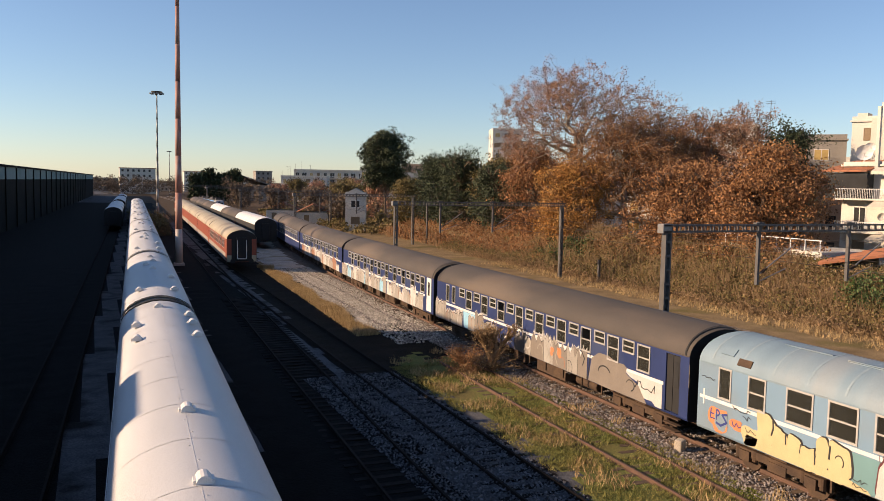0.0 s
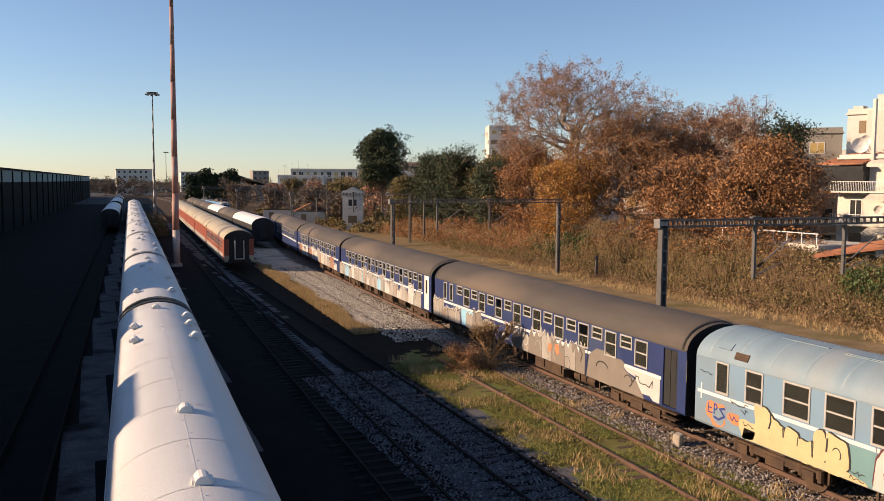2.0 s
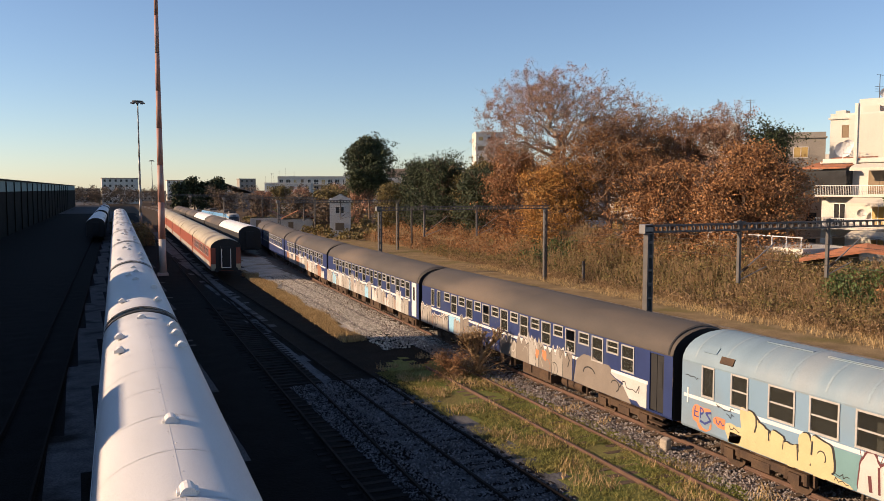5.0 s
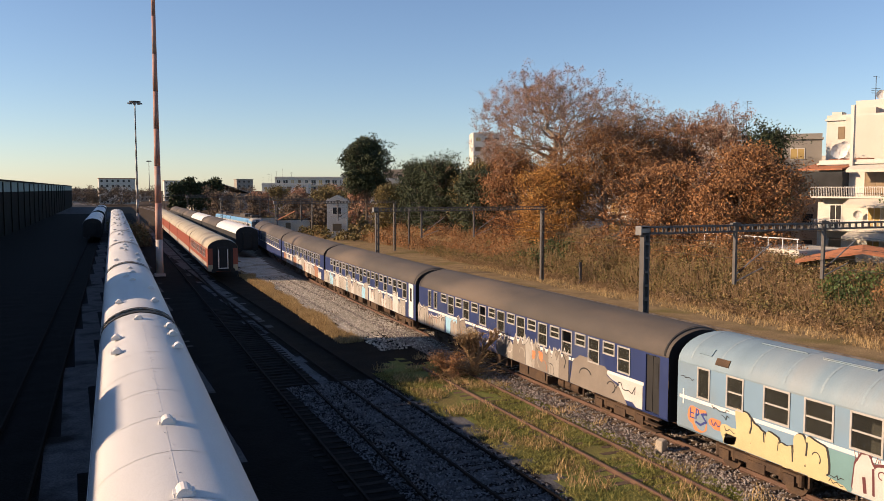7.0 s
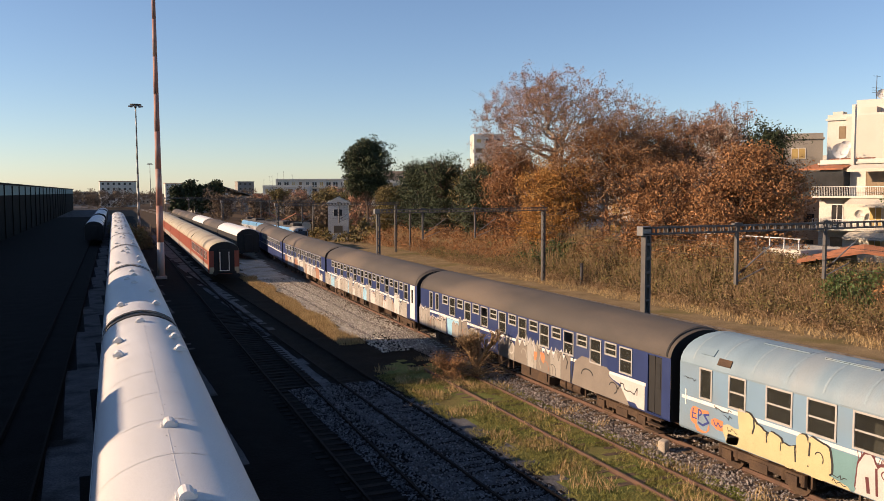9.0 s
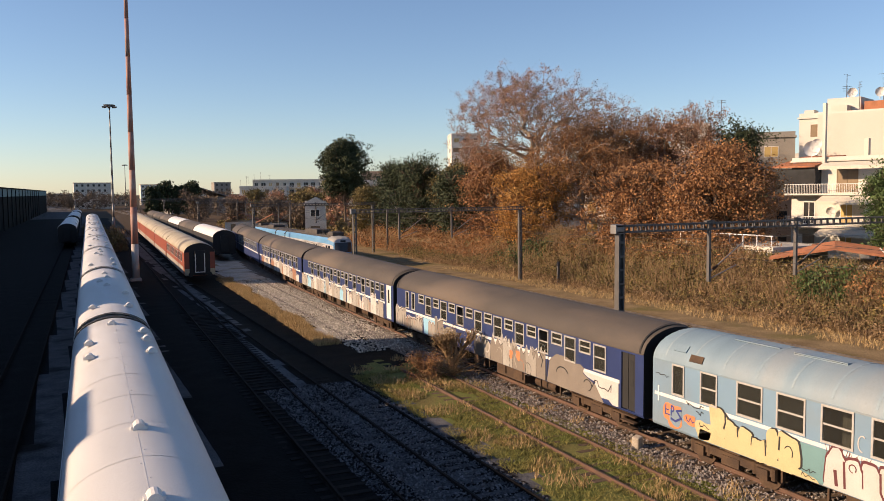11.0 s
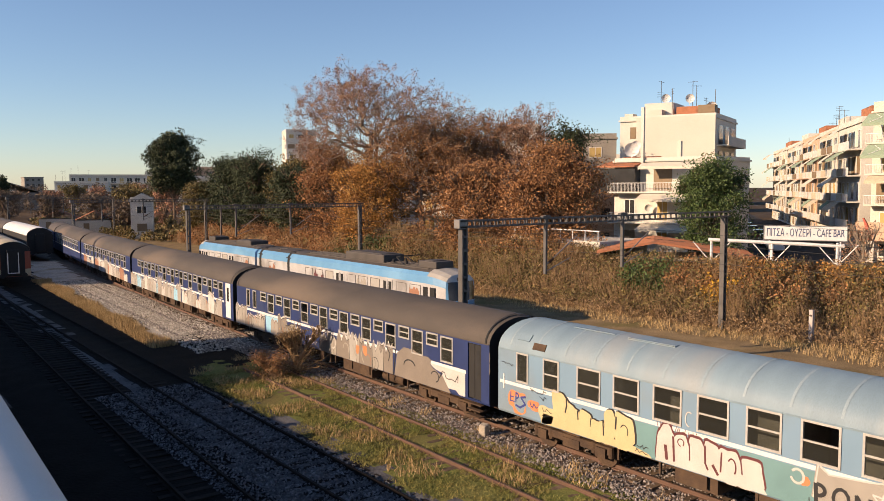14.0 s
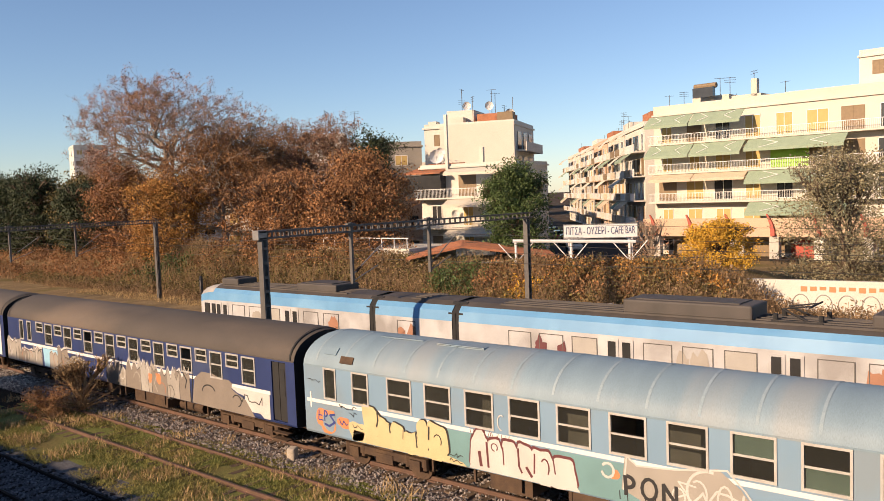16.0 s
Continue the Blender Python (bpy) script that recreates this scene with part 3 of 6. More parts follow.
def arc(y, z, ry, rz, a0, a1, n=12):
    return [(y + ry * math.cos(radians(a0 + (a1 - a0) * k / n)), z + rz * math.sin(radians(a0 + (a1 - a0) * k / n))) for k in range(n + 1)]


def sprayed(parent, name, material, shapes, x, label=""):
    for k, q in enumerate(shapes):
        bm = bmesh.new()
        xx = x - 0.00023 * (k % 7)
        if q[0] == "b":
            blob(bm, *q[1:5], xx, q[5])
        elif q[0] == "r":
            ribbon(bm, q[1], q[2], xx)
        else:
            patch(bm, q[1], 0, 0, xx)
        part(name, bm, material, parent, label)


def scribble(y, z, w, h, n, seed):
    rng = random.Random(seed)
    return [(y + w * k / n + rng.uniform(-0.3, 0.3) * w / n * 2, z + rng.uniform(-0.5, 0.5) * h) for k in range(n + 1)]


A = LB - 0.1
G_ = lambda u: A - u
sprayed(light_coach, "graffiti_ground", "paint_teal", [("p", [(G_(5.9), 0.98), (G_(5.8), 1.9), (G_(7.4), 1.92), (G_(7.6), 0.98)]), ("p", [(G_(9.2), 0.98), (G_(9.0), 1.91), (G_(11.2), 1.9), (G_(11.6), 0.98)])], -1.4050, "teal green sprayed ground")
CREAM = ((2.32, 1.28, 0.62, 0.62, 8), (2.92, 1.62, 0.66, 1.14, 1), (3.42, 1.42, 0.6, 0.86, 2), (3.98, 1.36, 0.6, 0.84, 3), (4.48, 1.28, 0.52, 0.72, 4), (4.95, 1.48, 0.5, 1.0, 5), (5.5, 1.46, 0.78, 1.02, 6))
sprayed(light_coach, "graffiti_shadow", "paint_black", [("b", G_(u + 0.05), z + 0.03, w * 1.05, h * 1.03, sd) for u, z, w, h, sd in CREAM[1:]], -1.4062, "black drop shadow of the cream piece")
sprayed(light_coach, "graffiti_piece", "paint_cream", [("b", G_(u), z, w, h, sd) for u, z, w, h, sd in CREAM] + [("p", [(G_(2.1), 0.97), (G_(2.2), 1.3), (G_(4.0), 1.22), (G_(5.9), 1.15), (G_(6.4), 1.05), (G_(6.5), 0.96)])], -1.4085, "cream bubble letter piece")
sprayed(light_coach, "graffiti_stroke", "paint_black", [("r", [(G_(3.2), 2.0), (G_(3.22), 1.75), (G_(3.16), 1.55)], 0.06), ("r", [(G_(3.68), 1.7), (G_(3.7), 1.45)], 0.05), ("r", [(G_(4.7), 1.6), (G_(4.73), 1.2)], 0.05), ("r", [(G_(5.2), 1.85), (G_(5.18), 1.5)], 0.06), ("r", arc(G_(5.5), 1.5, 0.14, 0.18, 30, 210), 0.03), ("r", [(G_(4.22), 1.6), (G_(4.2), 1.35)], 0.03)] + [("r", scribble(G_(u), z, w, 0.14, 7, sd), 0.022) for u, z, w, sd in ((2.55, 1.42, 0.42, 4), (2.55, 1.22, 0.4, 5), (6.35, 1.22, 0.5, 3), (6.35, 1.08, 0.45, 7))], -1.4105)
WHITE = ((6.95, 1.5, 0.6, 1.0, 11), (7.45, 1.42, 0.5, 0.9, 12), (7.95, 1.45, 0.52, 0.95, 13), (8.45, 1.42, 0.55, 0.95, 14), (8.95, 1.38, 0.6, 0.95, 15), (9.5, 1.32, 0.75, 0.85, 16))
fuzz = random.Random(91)
sprayed(light_coach, "graffiti_fuzz", "paint_maroon", [("r", [(G_(u), z0), (G_(u + fuzz.uniform(-0.12, 0.14)), z0 + fuzz.uniform(0.12, 0.3))], 0.018) for u, z0 in [(6.7 + 0.075 * k, 1.92 - 0.012 * k + fuzz.uniform(-0.06, 0.03)) for k in range(42)]], -1.4063, "ragged maroon spray strokes")
sprayed(light_coach, "graffiti_shadow", "paint_maroon", [("b", G_(u), z + 0.05, w * 1.12, h * 1.06, sd) for u, z, w, h, sd in WHITE], -1.4066, "maroon outline of the white piece")
sprayed(light_coach, "graffiti_piece", "paint_white", [("b", G_(u), z, w, h, sd) for u, z, w, h, sd in WHITE] + [("p", [(G_(6.6), 0.97), (G_(6.7), 1.2), (G_(9.9), 1.1), (G_(10.0), 0.97)])], -1.4085, "white bubble letter piece")
sprayed(light_coach, "graffiti_stroke", "paint_maroon", [("r", [(G_(7.2), 1.75), (G_(7.24), 1.1)], 0.07), ("r", [(G_(6.95), 1.45), (G_(7.0), 1.1)], 0.1), ("r", arc(G_(7.45), 1.66, 0.1, 0.1, -90, 220), 0.03), ("r", [(G_(7.72), 1.7), (G_(7.74), 1.25)], 0.04), ("r", [(G_(8.2), 1.75), (G_(8.22), 1.3), (G_(8.3), 1.15)], 0.06), ("r", [(G_(8.7), 1.7), (G_(8.68), 1.2)], 0.05), ("r", [(G_(8.45), 1.3), (G_(8.6), 1.1)], 0.08), ("r", arc(G_(9.0), 1.4, 0.12, 0.22, 40, 220), 0.04), ("r", [(G_(9.25), 1.65), (G_(9.3), 1.3)], 0.04)], -1.4105)
sprayed(light_coach, "graffiti_tag", "paint_white", [("r", arc(G_(10.75), 1.68, 0.16, 0.17, 40, 340), 0.06), ("r", arc(G_(7.7), 2.35, 0.12, 0.2, -90, 120), 0.03), ("r", [(G_(8.0), 2.6), (G_(7.95), 2.25)], 0.03)], -1.4110)
sprayed(light_coach, "graffiti_piece", "paint_silver", [("p", [(G_(11.1), 1.3), (G_(11.2), 2.1), (G_(11.5), 1.9), (G_(12.4), 1.98), (G_(13.0), 2.1), (G_(13.4), 2.2), (G_(13.8), 1.9), (G_(14.2), 1.5), (G_(14.3), 0.96), (G_(12.0), 0.96)]), ("b", G_(13.3), 1.6, 1.2, 1.1, 21)], -1.4070, "silver grey wildstyle piece")
sprayed(light_coach, "graffiti_stroke", "paint_white", [("r", scribble(G_(14.0), 1.45, 1.2, 0.8, 9, 6), 0.05), ("r", arc(G_(13.2), 1.6, 0.5, 0.5, -60, 100), 0.06), ("r", arc(G_(12.5), 1.4, 0.15, 0.2, 0, 270), 0.04), ("r", [(G_(12.9), 1.7), (G_(12.5), 1.75), (G_(12.7), 1.5), (G_(12.3), 1.3)], 0.04)], -1.4090)
sprayed(light_coach, "graffiti_letters", "paint_black", [("r", [(G_(11.2), 1.62), (G_(11.22), 1.2)], 0.10), ("r", arc(G_(11.26), 1.5, 0.16, 0.13, 90, 270), 0.09), ("r", arc(G_(11.8), 1.42, 0.18, 0.24, 0, 360), 0.08), ("r", [(G_(12.15), 1.2), (G_(12.15), 1.6), (G_(12.45), 1.2), (G_(12.45), 1.6)], 0.09), ("r", scribble(G_(13.6), 1.2, 0.5, 0.25, 6, 16), 0.04)], -1.4110, "dripping black sprayed letters")
sprayed(light_coach, "graffiti_drip", "paint_black", [("r", [(G_(u), 1.25), (G_(u + 0.01), 1.25 - d)], 0.022) for u, d in ((11.05, 0.2), (11.25, 0.28), (11.7, 0.22), (11.95, 0.26), (12.2, 0.24), (12.5, 0.28), (12.58, 0.18))], -1.4108)
sprayed(light_coach, "graffiti_swirl", "paint_white", [("r", [(G_(11.15), 1.3), (G_(11.25), 2.12), (G_(11.5), 1.92), (G_(12.4), 2.0), (G_(13.1), 2.12), (G_(13.6), 2.2), (G_(14.0), 1.8), (G_(14.35), 1.3), (G_(14.4), 1.0)], 0.04), ("r", arc(G_(12.95), 1.55, 0.2, 0.3, 60, 330), 0.045), ("r", arc(G_(13.55), 1.5, 0.16, 0.34, -60, 230), 0.045)], -1.4096)
sprayed(light_coach, "graffiti_piece", "paint_orange", [("b", G_(0.98), 1.42, 0.85, 0.75, 31), ("b", G_(1.75), 1.45, 0.5, 0.35, 32), ("b", G_(10.95), 1.6, 0.22, 0.22, 33), ("b", G_(15.4), 1.35, 1.2, 0.5, 34)], -1.4065, "orange sprayed letters")
sprayed(light_coach, "graffiti_piece", "lightblue", [("b", G_(1.1), 1.38, 0.6, 0.5, 37)], -1.4080)
sprayed(light_coach, "graffiti_letters", "paint_navy", [("r", [(G_(0.65), 1.7), (G_(0.62), 1.4), (G_(0.82), 1.4)], 0.04), ("r", [(G_(0.62), 1.55), (G_(0.78), 1.55)], 0.04), ("r", [(G_(0.9), 1.4), (G_(0.9), 1.72)], 0.05), ("r", arc(G_(0.92), 1.62, 0.1, 0.09, 90, 270), 0.05), ("r", [(G_(1.35), 1.65), (G_(1.15), 1.6), (G_(1.35), 1.4), (G_(1.1), 1.25), (G_(0.9), 1.3)], 0.07), ("r", scribble(G_(15.9), 1.35, 1.0, 0.3, 7, 9), 0.09), ("r", scribble(G_(1.95), 1.45, 0.4, 0.2, 5, 10), 0.03)], -1.4100, "dark blue sprayed letters")
sprayed(light_coach, "graffiti_tag", "paint_black", [("r", scribble(G_(0.75), 2.62, 0.6, 0.12, 9, 12), 0.018), ("r", scribble(G_(2.3), 1.95, 0.75, 0.16, 9, 13), 0.025), ("r", scribble(G_(2.3), 1.75, 0.3, 0.2, 5, 14), 0.02)], -1.4120, "thin black marker tag")

def letters(c, y0, y1, fills, seed, step=0.62, outline="paint_black", rim="paint_white"):
    """A long sprayed piece low on a coach side: angular letters run together, flared white on top, with dark strokes inside."""
    rg_ = random.Random(seed)
    y, k = y0, 0
    while y < y1:
        w = step * rg_.uniform(0.9, 1.7)
        top = rg_.uniform(1.55, 2.12)
        n = rg_.randint(4, 6)
        crest = [(y - 0.08 + (w + 0.16) * q / n, top + rg_.uniform(-0.16, 0.14) + 0.1 * (-1) ** q) for q in range(n + 1)]
        dx = 0.0011 * (k % 3)
        flare = [(p[0] + rg_.uniform(-0.03, 0.03), p[1] + rg_.uniform(0.05, 0.16)) for p in crest]
        if rg_.random() < 0.75:
            sprayed(c, "graffiti_flare", rim, [("p", [(y - 0.1, 1.3)] + flare + [(y + w + 0.1, 1.3)])], -1.4052 - dx / 4)
        edge = [(p[0], p[1] + 0.035) for p in crest]
        sprayed(c, "graffiti_outline", outline, [("p", [(y - 0.11, 0.97)] + edge + [(y + w + 0.11, 0.97)])], -1.4060 - dx)
        f = fills[k % len(fills)]
        sprayed(c, "graffiti_letter", f, [("p", [(y - 0.07, 0.96)] + crest + [(y + w + 0.07, 0.96)])], -1.4066 - dx)
        for q in range(rg_.randint(1, 3)):
            cy, cz = y + w * rg_.uniform(0.2, 0.8), rg_.uniform(1.15, top - 0.2)
            tone = rg_.choice((outline, rim, "paint_taupe", "paint_silver", "paint_rust"))
            if rg_.random() < 0.5:
                pts = [(cy, cz - 0.3), (cy + rg_.uniform(-0.2, 0.2), cz), (cy + rg_.uniform(-0.15, 0.15), cz + 0.3)]
            else:
                pts = arc(cy, cz, w * 0.25, 0.28, rg_.uniform(0, 90), rg_.uniform(170, 300), 7)
            sprayed(c, "graffiti_stroke", tone, [("r", pts, rg_.uniform(0.025, 0.06))], -1.4100 - 0.0006 * q)
        y += w * rg_.uniform(0.8, 1.0)
        k += 1


sprayed(blue_coach, "graffiti_piece", "paint_white", [("p", [(1.35, 1.0), (1.35, 1.86), (3.6, 1.88), (3.2, 1.7), (2.6, 1.6), (2.0, 1.2), (1.7, 1.0)]), ("b", 2.1, 1.45, 1.1, 0.7, 41)], -1.4055, "white sprayed patch beside the door")
sprayed(blue_coach, "graffiti_piece", "paint_taupe", [("p", [(2.2, 0.96), (2.7, 1.5), (3.3, 1.7), (3.9, 2.0), (4.6, 2.2), (5.3, 2.2), (5.8, 1.9), (6.0, 0.96)]), ("b", 4.6, 1.55, 2.2, 1.1, 42)], -1.4070, "taupe sprayed piece")
sprayed(blue_coach, "graffiti_stroke", "paint_black", [("r", arc(4.9, 1.5, 0.4, 0.25, 0, 160), 0.05), ("r", scribble(1.7, 1.55, 1.3, 0.3, 9, 22), 0.035), ("r", [(5.9, 2.0), (6.05, 1.0)], 0.05), ("r", arc(3.2, 1.4, 0.25, 0.2, 20, 250), 0.04)], -1.4100)
letters(blue_coach, 6.2, 11.8, ("paint_taupe", "paint_silver", "paint_taupe", "paint_silver", "paint_grey"), 5, 0.6)
sprayed(blue_coach, "graffiti_piece", "paint_orange", [("b", 8.3, 1.6, 0.35, 0.4, 52), ("b", 8.9, 1.55, 0.3, 0.35, 53)], -1.4108)
sprayed(blue_coach, "graffiti_letters", "paint_white", [("r", scribble(12.6, 1.4, 0.9, 0.45, 9, 20), 0.06), ("r", scribble(12.7, 1.2, 0.7, 0.25, 7, 25), 0.04)], -1.4110)
sprayed(blue_coach, "graffiti_piece", "paint_sky", [("p", [(16.8, 1.0), (16.9, 1.85), (18.4, 1.85), (18.3, 1.0)])], -1.4048, "pale blue sprayed ground")
letters(blue_coach, 14.4, 17.2, ("paint_taupe", "paint_silver"), 7, 0.75)
letters(blue_coach, 18.6, 21.9, ("paint_silver", "paint_silver", "paint_taupe"), 9, 0.6)
letters(blue_two, 1.9, 9.0, ("paint_silver", "paint_grey", "paint_white"), 11, 0.7)
letters(blue_two, 9.8, 21.8, ("paint_silver", "paint_sky", "paint_grey", "paint_silver", "paint_white"), 13, 0.75)
letters(bpy.data.objects["passenger_coach.002"], 1.2, 20.0, ("paint_white", "paint_rust", "paint_silver", "paint_white", "paint_grey"), 15, 0.95)


# silver coaches below the camera
def silver(y0, first=False):
    L = 21.6
    m = pose(-16.17 + lean(y0), y0, 0, 0, 0, -math.degrees(math.atan(0.042)))
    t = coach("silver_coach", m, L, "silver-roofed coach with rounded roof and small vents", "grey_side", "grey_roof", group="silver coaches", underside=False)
    spots = [(0.05, 5.5), (0.05, 1.4), (-0.1, 19.6)] if first else [(0.0, 11.0)]
    spots += [(-0.85, 14.2), (-0.85, 16.6), (0.9, 14.6), (0.9, 16.9), (0.9, 18.6)] if first else [(-0.7, 3.0), (0.7, 3.0), (0.75, 8.0), (-0.3, 13.2), (0.1, 15.0), (0.0, 17.5)]
    for x, y in spots:
        z = 3.10 + 0.95 * math.sqrt(max(0.0, 1 - (abs(x) / 1.42) ** 2.4))
        bm = bmesh.new()
        loft(bm, [(x + 0.13 * math.cos(a), z - 0.02 + 0.15 * math.sin(a)) for a in [k * math.pi / 8 for k in range(9)]], (y - 0.17, y + 0.17), cap=True)
        box(bm, x - 0.16, x + 0.16, y - 0.11, y + 0.11, z - 0.04, z + 0.05)
        part("roof_vent", bm, "white_paint", t, "small white roof vent", smooth=False)
    for k in range(9):
        bm = bmesh.new()
        yy = 1.2 + k * 2.4
        loft(bm, [(x * 1.002, 3.10 + (z - 3.10) * 1.003 + 0.003) for x, z in ROOF[1:-1]], (yy, yy + 0.03))
        part("roof_seam", bm, "grey_roof", t)
    for yy in (0.06, L - 0.40):
        bm = bmesh.new()
        loft(bm, [(x * 1.008, 3.10 + (z - 3.10) * 1.012 + 0.02) for x, z in ROOF], (yy, yy + 0.34))
        part("roof_lip", bm, "black", t)
    bm = bmesh.new()
    box(bm, -0.006, 0.006, 0.4, L - 0.4, 4.04, 4.052)
    for k in range(26):
        beam(bm, (0.05 * (-1) ** k, 0.8 + 0.8 * k, 4.03), (0.05 * (-1) ** k, 0.8 + 0.8 * k, 4.056), 0.012, n=6)
    part("ridge_seam", bm, "grey_roof", t)
    return t


silver(-9.6, True)
for k in range(1, 9):
    silver(-9.6 + 22.1 * k)
silver(-31.7)


# ---- red and cream train, white-roofed train ----
def red_coach(x, y0, slope, first):
    L = 21.6
    m = pose(x + slope * (y0 - 58), y0, 0, 0, 0, -math.degrees(math.atan(slope)))
    w = [(2.2 + 1.7 * k, 3.1 + 1.7 * k, 2.1, 2.9, "half") for k in range(11)] if first else []
    t = coach("red_coach", m, L, "faded red and cream coach with a pale weathered roof", "red", "cream", w, group="red coaches", underside=False)
    stripe(t, 1.2, L - 0.2, 1.0, 1.7, "paint_silver")
    if first:
        bm = bmesh.new()
        for a_ in ((-0.45, -0.38, 1.2, 3.0), (0.38, 0.45, 1.2, 3.0), (-0.38, 0.38, 1.2, 1.27)):
            box(bm, a_[0], a_[1], -0.3, -0.26, a_[2], a_[3])
        part("gangway_frame", bm, "white_paint", t)
        for a_ in (-1.38, 0.95):
            part("end_panel", boxed(a_, a_ + 0.43, -0.02, -0.005, 1.55, 3.1), "red", t)
            part("end_panel", boxed(a_, a_ + 0.43, -0.02, -0.005, 0.95, 1.55), "cream", t)
    return t


for k in range(6):
    red_coach(-5.0, 58 + 22.1 * k, 0.052, k == 0)
for k in range(6):
    y0 = 84 + 22.1 * k
    m = pose(2.3 + 0.045 * (y0 - 84), y0, 0, 0, 0, -2.6)
    coach("white_roof_coach", m, 21.6, "dark coach with a white or grey roof", "black", "white_paint" if k in (0, 2) else "blue_roof", group="far coaches", underside=False)

# cars on the dark tracks beyond the silver train
for k in range(9):
    y0 = 124 + 14 * k
    if k % 4 == 3:
        continue
    m = pose(-20.2 + lean(y0), y0, 0, 0, 0, -2.4)
    t = coach("freight_van", m, 12.5, "van with a pale roof, its sides darkened for shade", "grey_side", "grey_roof", group="vans", underside=False)

# ---- moving railcar ----
EMU_PROFILE = [(-1.36, 1.0), (-1.40, 1.5), (-1.40, 2.62), (-1.34, 3.08), (-1.15, 3.30)]
railcar = thing("railcar", pose(12.8, 202, 0), "blue and white electric railcar with grey roof equipment and graffiti", "train")


def emu_car(y0, L, nose, tail):
    ys = [y0, y0 + L]

    def full(y):
        k = y - y0 if nose else 9
        if tail:
            k = min(k, y0 + L - y)
        s = 1.0 if k > 1.6 else 0.80 + 0.2 * math.sin(min(k, 1.6) / 1.6 * math.pi / 2)
        d = 1.0 if k > 1.6 else 0.88 + 0.12 * math.sin(min(k, 1.6) / 1.6 * math.pi / 2)
        left = [(x * s, 1.0 + (z - 1.0) * d) for x, z in EMU_PROFILE]
        return left

    yy = ([y0, y0 + 0.2, y0 + 0.5, y0 + 1.0, y0 + 1.6] if nose else [y0]) + steps([(y0 + 2.0, y0 + L - 2.0, 2.0)]) + ([y0 + L - 1.6, y0 + L - 1.0, y0 + L - 0.5, y0 + L - 0.2, y0 + L] if tail else [y0 + L])
    lead = [v for v in yy if v <= y0 + 1.6] if nose else []
    rest = [v for v in yy if v >= y0 + 1.6] if nose else yy
    if tail:
        trail = [v for v in rest if v >= y0 + L - 1.6]
        rest = [v for v in rest if v <= y0 + L - 1.6]
    else:
        trail = []
    bands = (("emu_white", (0, 1, 2), yy), ("emu_blue", (2, 3, 4), rest), ("paint_grey", (3, 4), lead), ("paint_grey", (3, 4), trail), ("emu_blue", (2, 3), lead), ("emu_blue", (2, 3), trail))
    car = None
    for mname, idx, run in bands:
        if not run:
            continue
        for side in (1, -1):
            bm = bmesh.new()
            loft(bm, lambda y: [(side * full(y)[i][0], full(y)[i][1]) for i in idx], run)
            if side < 0:
                bmesh.ops.reverse_faces(bm, faces=bm.faces[:])
            ob = part({"emu_white": "body_side", "emu_blue": "blue_band", "paint_grey": "hood_side"}[mname], bm, mname, car or railcar, smooth=False)
            car = car or ob
    def crown(y):
        return [(full(y)[4][0] * q, full(y)[4][1] + e) for q, e in ((1, 0), (0.7, 0.17), (0, 0.24), (-0.7, 0.17), (-1, 0))]

    for run in (lead, trail):
        if run:
            bm = bmesh.new()
            loft(bm, crown, run)
            part("hood", bm, "paint_grey", car)
    bm = bmesh.new()
    loft(bm, crown, rest)
    for k in range(7):
        x = -0.9 + 0.3 * k
        z = 3.47 + 0.07 * (1 - (x / 1.0) ** 2)
        part("roof_rib", boxed(x - 0.025, x + 0.025, y0 + 2, y0 + L - 2, z - 0.06, z + 0.02), "emu_roof", car)
    part("roof", bm, "emu_roof", car)
    bm = bmesh.new()
    for e, cond in ((y0, nose), (y0 + L, tail)):
        if not cond:
            bm2 = [(-1.36, 1.05), (-1.36, 3.0), (-0.95, 3.45), (0.95, 3.45), (1.36, 3.0), (1.36, 1.05)]
            loft(bm, bm2, (e - 0.22, e + 0.22), closed=True, cap=True)
    if bm.verts:
        part("gangway", bm, "black", car)
    else:
        bm.free()
    bm = bmesh.new()
    box(bm, -1.2, 1.2, y0 + 0.8, y0 + L - 0.8, 0.35, 1.05)
    part("underframe", bm, "black", car)
    # windows and doors on the side that shows
    n = int((L - 3.0) / 1.55)
    for k in range(n):
        y = y0 + 2.2 + 1.55 * k
        if k % 4 == 2:
            for s in (0.0, 0.62):
                d = part("door", boxed(-1.43, -1.40, y + s, y + s + 0.58, 1.05, 2.5, bevel=0.01), "emu_white", car, "white sliding door")
                part("pane", boxed(-1.436, -1.43, y + s + 0.12, y + s + 0.46, 1.6, 2.4), "window_dark", d)
        else:
            bm = bmesh.new()
            ring(bm, -1.425, -1.40, y, y + 1.15, 1.62, 2.46, 0.03)
            w = part("window", bm, "steel", car)
            part("pane", boxed(-1.41, -1.402, y + 0.03, y + 1.12, 1.65, 2.43), ("emu_white", "emu_white", "paint_white", "paint_grey")[k % 4], w, "window sprayed over with pale paint")
            if k % 2 == 0:
                bm = bmesh.new()
                for q in range(4):
                    a = random.uniform(0, 1.2)
                    o = [(a + 0.30 * math.cos(v) * random.uniform(0.6, 1), 1.7 + 0.35 * random.random() + 0.45 * math.sin(v) * random.uniform(0.6, 1)) for v in [u * math.pi / 4 for u in range(8)]]
                    patch(bm, o, y, 0, -1.415 - 0.003 * q)
                part("graffiti", bm, ("paint_rust", "paint_silver", "paint_maroon", "paint_teal")[(k // 3) % 4], car)
    return car


